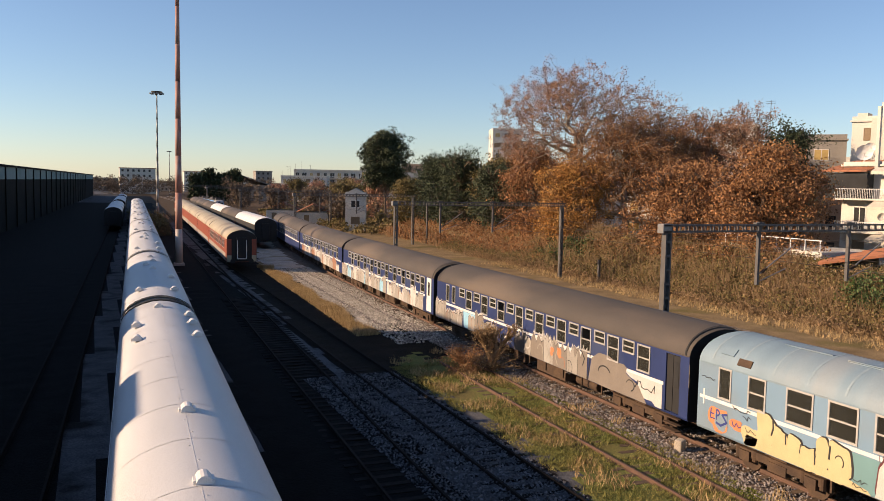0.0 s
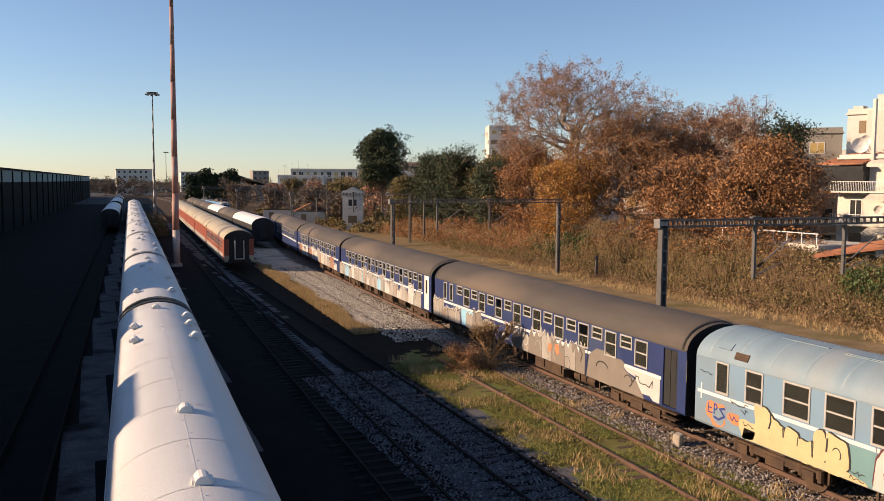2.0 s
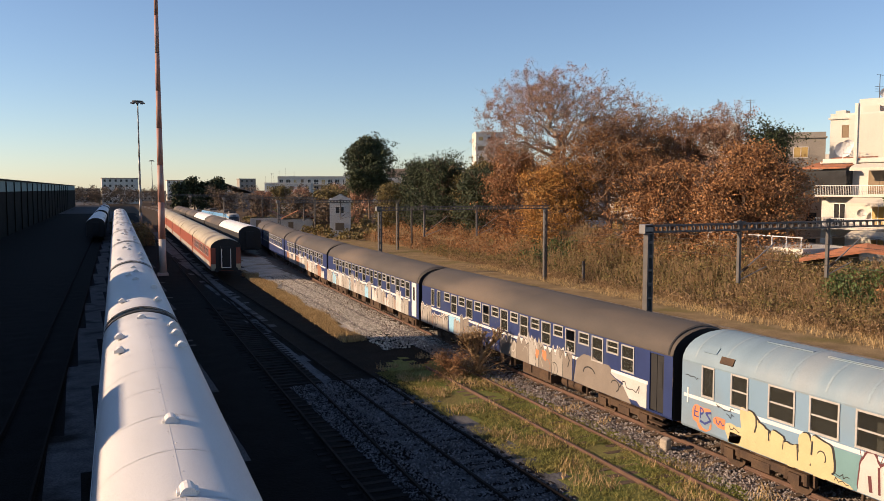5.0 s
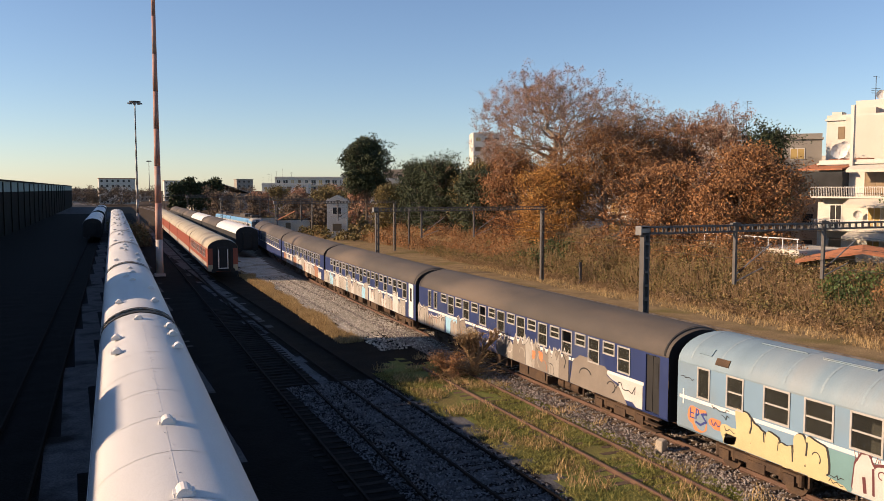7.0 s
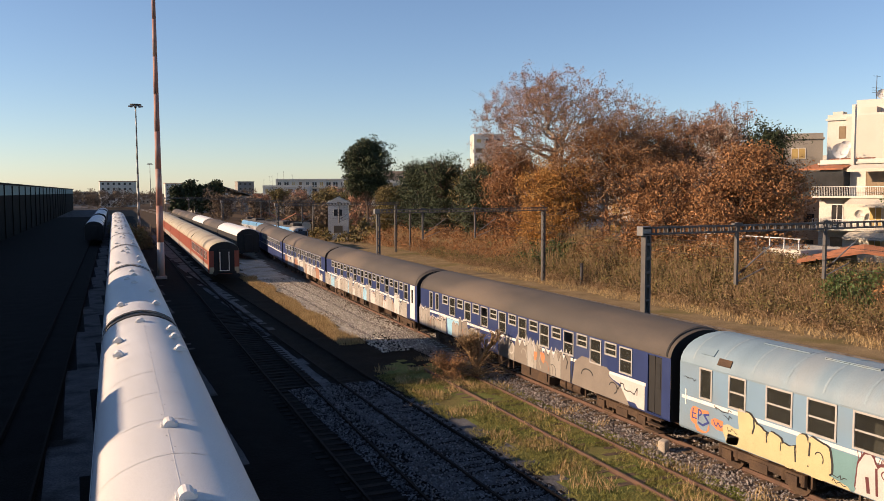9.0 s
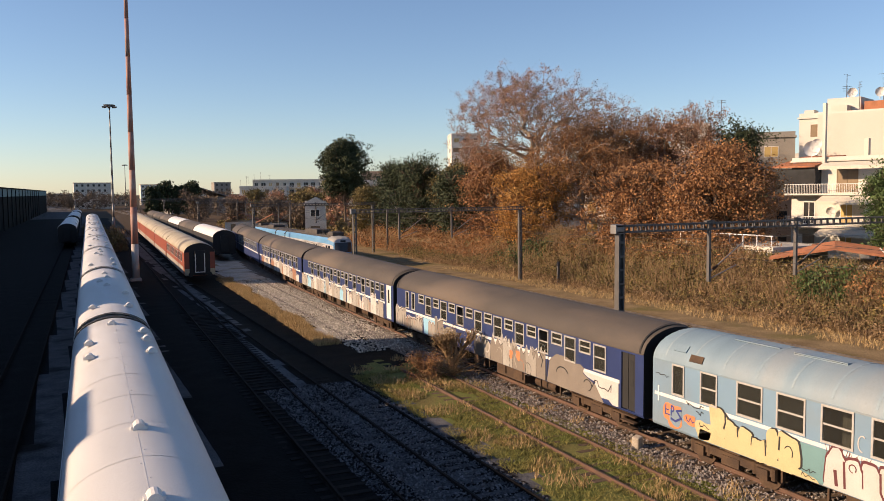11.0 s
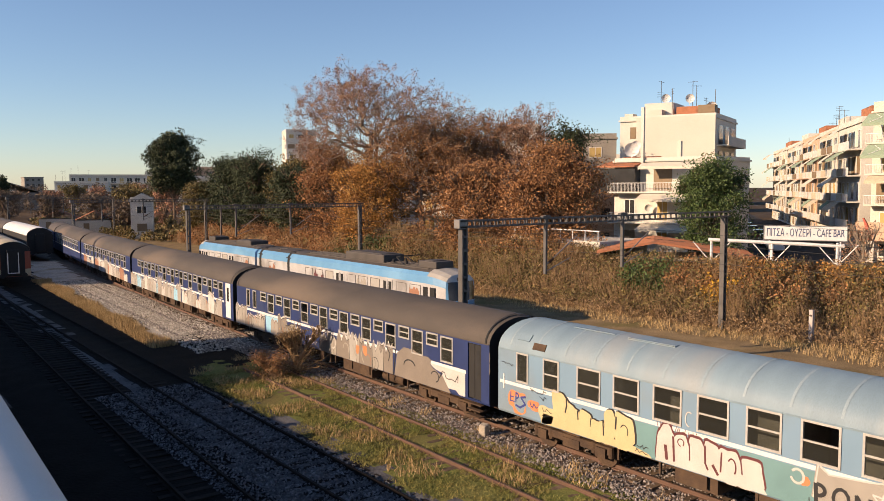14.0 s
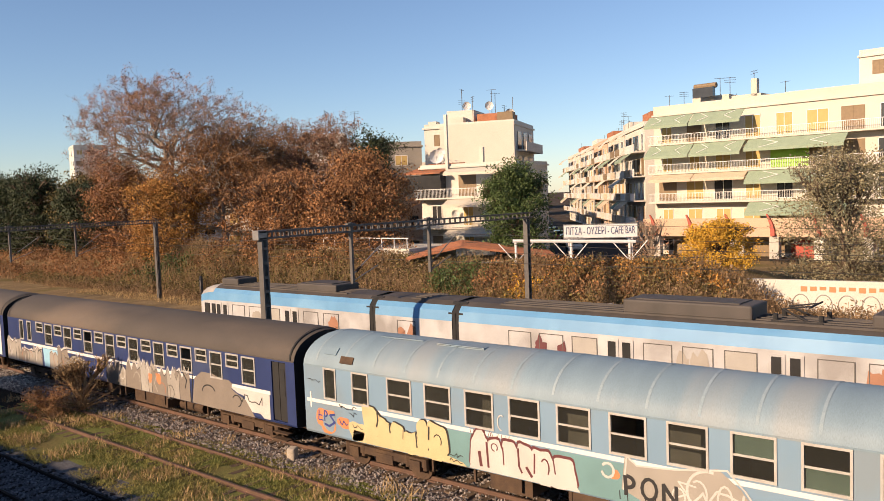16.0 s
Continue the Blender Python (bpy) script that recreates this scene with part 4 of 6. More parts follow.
def emu_nose(y, s, car):
    """Bulging cab front with one large raked windscreen. s: -1 faces -y."""
    rows = ((1.0, 1.088, 0.42), (1.44, 1.12, 0.55), (1.62, 1.12, 0.60), (1.70, 1.12, 0.58), (2.05, 1.12, 0.46), (2.43, 1.12, 0.32), (2.80, 1.075, 0.17), (3.02, 0.92, 0.09), (3.19, 0.64, 0.04), (3.26, 0.1, 0.0))
    us = (-1, -0.9, -0.7, -0.35, 0, 0.35, 0.7, 0.9, 1)
    grid = [[(w * u, y + s * bulge * (1 - abs(u) ** 3), z) for u in us] for z, w, bulge in rows]
    bms = {k: bmesh.new() for k in ("emu_white", "window_dark", "emu_blue")}
    for i in range(len(rows) - 1):
        for k in range(8):
            if 3 <= i <= 5:
                key = "window_dark" if 1 <= k <= 6 else "emu_blue"
            else:
                key = "emu_blue" if i < 3 else "emu_white"
            bm = bms[key]
            bm.faces.new([bm.verts.new(p) for p in (grid[i][k], grid[i][k + 1], grid[i + 1][k + 1], grid[i + 1][k])])
    for key, name in (("emu_white", "nose"), ("window_dark", "windscreen"), ("emu_blue", "apron")):
        bmesh.ops.remove_doubles(bms[key], verts=bms[key].verts[:], dist=0.001)
        bmesh.ops.recalc_face_normals(bms[key], faces=bms[key].faces[:])
        part(name, bms[key], key, car, smooth=True)
    part("destination_box", boxed(-0.32, 0.32, y - 0.06 + s * 0.1, y + 0.06 + s * 0.1, 2.84, 3.06, bevel=0.02), "black", car)
    bm = bmesh.new()
    beam(bm, (0.1, y + s * 0.62, 1.72), (0.45, y + s * 0.42, 2.5), 0.015, n=5)
    part("wiper", bm, "black", car)
    part("bumper", boxed(-1.0, 1.0, min(y + s * 0.3, y + s * 0.6), max(y + s * 0.3, y + s * 0.6), 0.62, 1.0, bevel=0.05), "black", car)
    for q, yy in enumerate((y - s * 0.75, y - s * 1.45)):
        part("cab_window", boxed(-1.41, -1.24, min(yy, yy - s * 0.5), max(yy, yy - s * 0.5), 1.75, 2.42, bevel=0.03), "window_dark", car)
    for x in (-0.75, 0.75):
        bm = bmesh.new()
        beam(bm, (x, y + s * 0.3, 1.3), (x, y + s * 0.5, 1.3), 0.12, n=12)
        part("headlight", bm, "galv", car)


front = emu_car(0.0, 20.0, True, False)
middle = emu_car(20.4, 4.8, False, False)
rear = emu_car(25.6, 14.6, False, True)
emu_nose(0.0, -1, front)
emu_nose(40.2, 1, rear)
for car, a, b, w, h in ((front, 1.5, 3.4, 0.7, 0.42), (front, 7.2, 12.2, 0.85, 0.5), (rear, 28.5, 31.6, 0.85, 0.35), (rear, 37.0, 38.6, 0.7, 0.35)):
    bm = boxed(-w, w, a, b, 3.44, 3.50 + h, bevel=0.08)
    box(bm, -w * 0.8, w * 0.8, a + 0.5, b - 0.5, 3.50 + h, 3.54 + h)
    part("roof_unit", bm, "emu_roof", car, "dark roof equipment box")
bm = bmesh.new()
for s in (-0.5, 0.5):
    beam(bm, (s, 5.4, 3.5), (s * 0.8, 6.3, 3.9), 0.04)
    beam(bm, (s * 0.8, 6.3, 3.9), (s * 0.8, 5.3, 4.05), 0.03)
    beam(bm, (s, 5.0, 3.44), (s, 5.0, 3.75), 0.09, n=8)
    beam(bm, (s, 6.5, 3.44), (s, 6.5, 3.75), 0.09, n=8)
beam(bm, (-0.8, 5.3, 4.05), (0.8, 5.3, 4.05), 0.035)
box(bm, -0.7, 0.7, 4.9, 6.6, 3.44, 3.52)
part("pantograph", bm, "black", front)


# ---- masts, gantries, wires ----
def mast(x, y, h, r, banded, label):
    t = thing("floodlight_mast", pose(x, y, 0), label, "mast")
    n = 9
    for k in range(n):
        bm = bmesh.new()
        z0, z1 = h * k / n, h * (k + 1) / n
        beam(bm, (0, 0, z0), (0, 0, z1), r * (1 - 0.6 * k / n), r * (1 - 0.6 * (k + 1) / n), n=16)
        part("section", bm, ("mast_white" if k == 0 else "mast_red") if banded else "galv", t, smooth=True)
    bm = bmesh.new()
    beam(bm, (0, 0, h - 0.4), (0, 0, h), 1.1, 1.3, n=16)
    part("lamp_ring", bm, "steel", t)
    for k in range(8):
        a = k * math.pi / 4
        c = Vector((1.3 * math.cos(a), 1.3 * math.sin(a), h - 0.5))
        part("floodlight", boxed(c.x - 0.3, c.x + 0.3, c.y - 0.3, c.y + 0.3, c.z - 0.15, c.z + 0.15), "galv", t)
    part("base", boxed(-0.5, 0.5, -0.5, 0.5, -0.2, 0.25, bevel=0.04), "mast_white", t)


mast(-10.05, 65.2, 33, 0.36, True, "tall faded red and white floodlight mast")
mast(-4.0, 182, 29, 0.30, False, "tall steel floodlight mast with a ring of lamps")
mast(25.0, 503, 26, 0.30, False, "far steel floodlight mast with a ring of lamps")


def lattice(bm, x0, x1, y, z, h, w):
    for s in (-w, w):
        box(bm, x0, x1, y + s - 0.04, y + s + 0.04, z, z + 0.07)
        box(bm, x0, x1, y + s - 0.04, y + s + 0.04, z + h - 0.07, z + h)
    n = int((x1 - x0) / 0.45)
    for k in range(n):
        a = x0 + (x1 - x0) * (k + 0.5) / n
        for s in (-w, w):
            box(bm, a - 0.03, a + 0.03, y + s - 0.03, y + s + 0.03, z + 0.07, z + h - 0.07)


def gantry(x0, x1, y, z, hangers, label):
    """A portal over the main line with droppers and steady arms."""
    t = thing("catenary_gantry", pose(0, y, 0), label, "gantry", "catenary gantries")
    bm = bmesh.new()
    lattice(bm, x0 - 0.3, x1 + 0.4, 0, z, 0.34, 0.16)
    part("beam", bm, "steel", t)
    for x in (x0, x1):
        bm = bmesh.new()
        for s in (-0.12, 0.12):
            box(bm, x + s - 0.035, x + s + 0.035, -0.15, 0.15, -0.3, z + 0.1)
        for k in range(int(z / 0.6)):
            box(bm, x - 0.09, x + 0.09, -0.16, 0.16, 0.3 + 0.6 * k, 0.40 + 0.6 * k)
        part("post", bm, "steel", t)
    part("end_plate", boxed(x0 - 0.36, x0 + 0.1, -0.2, 0.2, z - 0.03, z + 0.37, bevel=0.02), "galv", t)
    for x in hangers:
        bm = bmesh.new()
        box(bm, x - 0.06, x + 0.06, -0.08, 0.08, z - 2.4, z + 0.45)
        box(bm, x - 0.25, x + 0.25, -0.1, 0.1, z + 0.34, z + 0.42)
        h = part("hanger", bm, "steel", t)
        bm = bmesh.new()
        beam(bm, (x, 0, z - 2.0), (x + 2.2, 0, z - 0.6), 0.03)
        beam(bm, (x, 0, z - 2.3), (x + 1.7, 0, z - 1.7), 0.025)
        part("steady_arm", bm, "galv", h)
        bm = bmesh.new()
        for k in range(5):
            beam(bm, (x + 0.25 + 0.06 * k, 0, z - 1.84 + 0.038 * k), (x + 0.28 + 0.06 * k, 0, z - 1.82 + 0.038 * k), 0.075, n=8)
        part("insulator", bm, "under", h)
    return t


gantry(4.5, 24.3, 7.4, 6.75, (9.6, 15.2), "grey steel lattice gantry carrying overhead wires")
gantry(6.2, 22.9, 46, 6.75, (10.4, 15.6), "grey steel lattice gantry carrying overhead wires")
gantry(7.0, 24.0, 88, 6.75, (10.4, 15.6), "grey steel lattice gantry carrying overhead wires")
gantry(7.0, 24.0, 132, 6.75, (10.4, 15.6), "grey steel lattice gantry carrying overhead wires")
gantry(7.0, 24.0, 180, 6.75, (), "grey steel lattice gantry carrying overhead wires")
gantry(7.0, 24.0, 235, 6.75, (), "grey steel lattice gantry carrying overhead wires")
for x, z in ((12.8, 5.2), (12.8, 6.2), (17.6, 5.2), (17.6, 6.2), (24.6, 6.4)):
    bm = bmesh.new()
    line_ = []
    for a, b in ((-60, 7.4), (7.4, 46), (46, 88), (88, 132), (132, 180), (180, 235)):
        pts = [Vector((x, a + (b - a) * k / 6, z - (0.5 if z > 6 else 0.05) * (1 - (2 * k / 6 - 1) ** 2))) for k in range(7)]
        line_.extend(pts if not line_ else pts[1:])
    rows = [[bm.verts.new(p + Vector((0.012 * math.cos(q), 0, 0.012 * math.sin(q)))) for q in (0.8, 2.4, 4.0, 5.5)] for p in line_]
    for p_, q_ in zip(rows, rows[1:]):
        for i in range(4):
            bm.faces.new((p_[i], p_[(i + 1) % 4], q_[(i + 1) % 4], q_[i]))
    ob = part("overhead_wire", bm, "black")
    tagged(ob, "thin overhead wire strung between the gantries", "wire", "overhead wires")


def post(x, y, h, label, material="galv"):
    t = thing("line_post", pose(x, y, bank(x, y) - 0.1), label, "post", "line posts")
    bm = boxed(-0.11, 0.11, -0.11, 0.11, 0, h, bevel=0.02)
    part("shaft", bm, material, t)
    bm = bmesh.new()
    beam(bm, (-0.2, 0, h - 0.3), (0.2, 0, h - 0.3), 0.05)
    part("bracket", bm, "steel", t)


post(24.7, 2.1, 1.9, "short concrete post by the cutting", "mast_white")
post(24.6, 42.0, 2.1, "short concrete post by the cutting", "steel")
post(27.0, 90.0, 6.0, "steel line post by the cutting", "steel")

# ---- trees ----
def leaf_cloud(name, centres, radius, count, size, material, parent, flat=0.8, seed=1):
    """Many small leaf blades scattered about the given centres."""
    rng = np.random.default_rng(seed)
    c = np.asarray(centres, float)
    pick = rng.integers(0, len(c), count)
    d = rng.normal(size=(count, 3))
    d /= np.linalg.norm(d, axis=1)[:, None]
    r = np.asarray(radius)[pick] if np.ndim(radius) else radius
    pos = c[pick] + d * (np.asarray(r) * rng.random(count) ** 0.45)[:, None] * np.array((1, 1, flat))
    u = rng.normal(size=(count, 3))
    u /= np.linalg.norm(u, axis=1)[:, None]
    v = np.cross(u, rng.normal(size=(count, 3)))
    v /= np.linalg.norm(v, axis=1)[:, None]
    s = size * rng.uniform(0.6, 1.4, count)[:, None]
    q = np.stack([pos - u * s, pos + v * s * 0.55, pos + u * s, pos - v * s * 0.55], 1).reshape(-1, 3)
    faces = np.arange(4 * count).reshape(-1, 4).tolist()
    return raw(name, q.tolist(), faces, material, parent)


def tree(name, x, y, h, spread, label, leaf, leaves, size, bark="bark", trunk=0.3, start=0.25, depth=5, seed=1, clump=0.9, lean_out=0.55, flat=0.8, low=0.18, limbs=70):
    """Trunk and limbs by repeated forking, leaf clumps at the limb ends."""
    rng = random.Random(seed)
    base = bank(x, y) - 0.2
    t = thing(name, pose(x, y, base), label, "tree")
    bm = bmesh.new()
    tips = []

    def grow(p, d, length, r, level):
        q = p + d * length
        mid = p + d * length * 0.5 + Vector((rng.uniform(-1, 1), rng.uniform(-1, 1), 0)) * length * 0.06
        n = 7 if level < 2 else (5 if level < 4 else 3)
        beam(bm, p, mid, r, r * 0.86, n)
        beam(bm, mid, q, r * 0.86, r * 0.7, n)
        if level >= 2:
            tips.append(q)
            if level >= 3:
                tips.append(mid)
        if level >= depth:
            return
        for k in range(3 if level < depth - 1 else 2):
            a = rng.uniform(0, 2 * math.pi)
            side = Vector((math.cos(a), math.sin(a), 0))
            e = (d * (1 - 0.25 * level / depth) + side * rng.uniform(0.4, 1.0) * lean_out + Vector((0, 0, 0.22))).normalized()
            grow(q, e, length * rng.uniform(0.62, 0.86), r * 0.62, level + 1)

    grow(Vector((0, 0, 0)), Vector((rng.uniform(-0.06, 0.06), rng.uniform(-0.06, 0.06), 1)).normalized(), h * start, trunk, 0)
    z = max(p.z for p in tips)
    w = max(math.hypot(p.x, p.y) for p in tips)
    kz, kw = h / z, spread / w
    for v in bm.verts:
        f = min(1.0, v.co.z / (h * start * 0.8)) if v.co.z > 0 else 0
        v.co.z *= kz
        v.co.x *= 1 + (kw - 1) * f
        v.co.y *= 1 + (kw - 1) * f
    pts = [(p.x * kw, p.y * kw, p.z * kz) for p in rng.sample(tips, min(len(tips), 160))]
    limbs = int(limbs * 1.6)
    for k in range(limbs):
        a, u = rng.uniform(0, 2 * math.pi), rng.uniform(0.0, 1.0)
        zz = h * (low + (1 - low) * u)
        wide = math.sin(math.pi * min(1.0, (0.12 + 0.80 * u) ** 0.8)) ** 0.55
        ro = spread * wide * rng.uniform(0.35, 1.0) * (1 + 0.35 * noise.noise((2.2 * math.cos(a), 2.2 * math.sin(a), 3 * u + seed)))
        tip = Vector((ro * math.cos(a), ro * math.sin(a), min(zz, h) * rng.uniform(0.9, 1.0)))
        root = Vector((0, 0, max(0.12 * h, tip.z - ro * rng.uniform(0.5, 1.0))))
        mid = root.lerp(tip, 0.55) + Vector((rng.uniform(-0.3, 0.3), rng.uniform(-0.3, 0.3), 0.06 * h * rng.random()))
        r0 = max(0.02, trunk * 0.22 * (1 - 0.6 * u))
        beam(bm, root, mid, r0, r0 * 0.6, 4)
        beam(bm, mid, tip, r0 * 0.6, r0 * 0.15, 3)
        pts += [tuple(tip), tuple(mid.lerp(tip, 0.5))]
        for q in range(3):
            e = tip + Vector((rng.uniform(-1, 1), rng.uniform(-1, 1), rng.uniform(-0.5, 1))) * 0.09 * h
            beam(bm, mid.lerp(tip, 0.6 + 0.13 * q), e, r0 * 0.25, r0 * 0.1, 3)
            pts.append(tuple(e))
    part("trunk", bm, bark, t)
    leaf_cloud("crown", pts, clump, leaves, size, leaf, t, flat, seed)
    return t


def spread_tree(name, x, y, lobes, label, leaf, leaves, size, bark, trunk, seed, nodes=900, clump=0.55, fork=0.3):
    """A tree whose limbs reach out to fill rounded lobes (dx, dy, z, radius, half height), each twig joined to the limb nearest to it."""
    rng = np.random.default_rng(seed)
    base = bank(x, y) - 0.2
    t = thing(name, pose(x, y, base), label, "tree")
    share_of = np.array([q[3] ** 2 * q[4] for q in lobes])
    pick = rng.choice(len(lobes), nodes, p=share_of / share_of.sum())
    d = rng.normal(size=(nodes, 3))
    d /= np.linalg.norm(d, axis=1)[:, None]
    d *= (rng.random(nodes) ** 0.4)[:, None]
    lb = np.array(lobes)[pick]
    pts = lb[:, :3] + d * lb[:, [3, 3, 4]] * (1 + 0.12 * rng.normal(size=(nodes, 1)))
    low_ = min(q[2] - q[4] for q in lobes)
    high = max(q[2] + q[4] for q in lobes)
    z_fork = max(1.5, fork * high)
    stem = [np.array((0.12 * rng.normal(), 0.12 * rng.normal(), z)) for z in np.linspace(0, z_fork + 0.35 * (high - z_fork), 9)]
    stem[0][:2] = 0
    where = stem + [p for p in pts[np.argsort(np.linalg.norm(pts - stem[5], axis=1))]]
    where = np.array(where)
    up = [-1] + list(range(8))
    run = np.r_[where[:9, 2], np.zeros(nodes)]
    for k in range(9, len(where)):
        gap = np.linalg.norm(where[3:k] - where[k], axis=1)
        j = 3 + int(np.argmin(gap + 0.32 * run[3:k] + 0.6 * np.maximum(0, where[3:k, 2] - where[k, 2])))
        up.append(j)
        run[k] = run[j] + gap[j - 3]
    load = np.ones(len(where))
    for k in range(len(where) - 1, 0, -1):
        load[up[k]] += load[k]
    rad = np.maximum(0.016, trunk * (load / load[0]) ** 0.48)
    bm = bmesh.new()
    for k in range(1, len(where)):
        a, b = Vector(where[up[k]]), Vector(where[k])
        if (b - a).length < 1e-3:
            continue
        ra, rb = min(rad[up[k]], rad[k] * 1.6), rad[k]
        sides = 7 if rb > 0.12 else (5 if rb > 0.05 else 3)
        mid = a.lerp(b, 0.5) + Vector(rng.normal(size=3) * 0.06 * (b - a).length)
        beam(bm, a, mid, ra, (ra + rb) / 2, sides)
        beam(bm, mid, b, (ra + rb) / 2, rb, sides)
        if rb < 0.04:
            for _ in range(2):
                e = b + Vector(rng.normal(size=3) * 0.45) + Vector((0, 0, 0.15))
                beam(bm, mid.lerp(b, 0.7), e, 0.012, 0.006, 3)
    part("trunk", bm, bark, t)
    ends = where[9:][rad[9:] < 0.06]
    leaf_cloud("crown", ends, clump, leaves, size, leaf, t, 0.9, seed)
    return t


spread_tree("plane_tree", 33.5, 60.5, [(0, 0, 14.8, 7.8, 5.4), (-4.3, 4.3, 14.2, 4.2, 4.4), (4.8, -4.8, 13.4, 5.2, 4.4), (7.2, -7.2, 12.2, 3.6, 3.2), (-1.5, 1.5, 17.2, 4.2, 3.2), (-4.6, 4.6, 10.5, 3.2, 3.4)], "tall plane tree with sparse russet leaves", "leaf_rust", 38000, 0.085, "pale_bark", 0.5, 11, 1300, 0.6, 0.38)
spread_tree("plane_tree", 36.0, 54, [(0, 0, 8.6, 6.4, 5.0), (-3.6, 3.6, 6.6, 4.0, 4.6), (3.5, -3.5, 7.5, 4.2, 5.2), (0.5, -0.5, 12.0, 4.0, 2.6)], "plane tree with withered brown leaves", "leaf_brown", 44000, 0.088, "pale_bark", 0.38, 5, 900, 0.8, 0.22)
spread_tree("brown_tree", 40.6, 53.7, [(0, 0, 9.0, 5.6, 5.6), (3.0, -3.0, 11.2, 4.0, 4.0), (-3.4, 3.4, 9.4, 3.8, 4.6)], "broad tree with withered brown leaves", "leaf_brown", 42000, 0.088, "bark", 0.38, 6, 900, 0.8, 0.25)
spread_tree("brown_tree", 44.6, 48.0, [(0, 0, 10.0, 4.6, 6.0), (-2.4, 2.4, 8.6, 3.6, 5.4), (1.2, -1.2, 13.6, 3.0, 3.0), (2.6, -2.6, 8.4, 3.2, 5.0), (-1.6, 1.6, 13.0, 2.6, 2.4)], "broad tree with thinning grey-brown leaves", "leaf_rust", 30000, 0.088, "bark", 0.36, 7, 1000, 0.6, 0.25)
tree("brown_tree", 33.5, 31.0, 9.8, 4.8, "dense tree with withered brown leaves", "leaf_brown", 37200, 0.104, "bark", 0.3, 0.15, 6, 8, 0.9, low=0.06, limbs=110)
tree("brown_tree", 33.0, 40.0, 8.4, 5.4, "dense low tree with brown leaves", "leaf_brown", 27900, 0.104, "bark", 0.25, 0.15, 6, 28, 0.9, low=0.05, limbs=90)
tree("evergreen_tree", 48.0, 43.4, 14.2, 3.2, "dark green tree behind the brown ones", "leaf_dark", 20150, 0.126, "bark", 0.3, 0.2, 5, 9, 1.0, low=0.3)
tree("orange_tree", 31.0, 57, 9.0, 4.6, "small tree with orange autumn leaves", "leaf_orange", 31000, 0.096, "bark", 0.22, 0.12, 6, 10, 0.8, low=0.05, limbs=90)
tree("orange_tree", 32.0, 67, 11.0, 4.6, "small tree with orange brown leaves", "leaf_brown", 21700, 0.111, "bark", 0.22, 0.15, 6, 20, 0.9, low=0.08, limbs=80)
tree("bare_tree", 38.0, 82, 13.4, 4.5, "nearly bare tree with a few russet leaves", "leaf_rust", 3875, 0.096, "pale_bark", 0.25, 0.25, 6, 12, 0.7, low=0.3)
tree("pine_tree", 33.0, 126, 16.4, 4.4, "dark umbrella pine with a dense crown", "leaf_dark", 34100, 0.178, "bark", 0.35, 0.3, 5, 13, 1.0, low=0.42, limbs=90)
for k, (x, y, h, s_) in enumerate(((33, 100, 10.4, 4.6), (33, 91, 11.0, 5.0), (36, 84, 10.0, 4.4), (32.5, 77, 8.6, 4.6), (31.5, 108, 7.0, 3.6))):
    tree("evergreen_tree", x, y, h, s_, "dark evergreen tree above the cutting", ("leaf_dark", "leaf_dark", "leaf_olive", "leaf_dark", "leaf_olive")[k], 26000, 0.135, "bark", 0.25, 0.15, 5, 30 + k, 1.0, low=0.05, limbs=90)
tree("green_tree", 41.2, 19.6, 8.6, 2.9, "leafy green tree beside the white house", "leaf_green", 34100, 0.096, "bark", 0.2, 0.12, 6, 14, 0.7, low=0.04, limbs=90)
tree("yellow_bush", 37.0, 0.6, 3.4, 2.6, "yellow autumn bush on top of the cutting", "leaf_yellow", 18600, 0.067, "bark", 0.1, 0.08, 5, 15, 0.5, low=0.05, limbs=80)
tree("grey_tree", 43.2, -6.0, 9.8, 4.6, "tree with thin grey-green leaves before the flats", "leaf_grey", 23250, 0.081, "bark", 0.2, 0.2, 6, 16, 0.7, low=0.1, limbs=110)
tree("small_bare_tree", 47.0, 10.0, 4.6, 2.0, "small bare street tree", "leaf_rust", 775, 0.074, "pale_bark", 0.14, 0.2, 5, 17, 0.5)
for k, (x, y, h) in enumerate(((29, 140, 6.5), (33, 152, 8.0), (38, 146, 8.5), (30, 168, 7.5), (44, 170, 9.0), (36, 186, 8.5), (27, 200, 7.0), (48, 200, 10.0), (33, 222, 8.0), (24, 236, 8.0), (42, 240, 9.5), (58, 232, 10.0))):
    tree("bare_tree", x, y, h, 4.2, "bare brown tree beside the line", ("far_wood", "leaf_olive", "leaf_rust")[k % 3], 3500, 0.22, "bark", 0.2, 0.15, 4, 130 + k, 1.0, low=0.08, limbs=40)
tree("dry_bush", -0.9, 12.8, 2.6, 1.5, "dry brown bush beside the track", "straw_blade", 1395, 0.030, "twig", 0.05, 0.06, 6, 18, 0.4, low=0.05, limbs=60)
tree("dry_bush", -2.2, 12.7, 1.4, 1.3, "low dry bush beside the track", "leaf_brown", 3875, 0.030, "twig", 0.04, 0.06, 5, 19, 0.3, low=0.05, limbs=40)


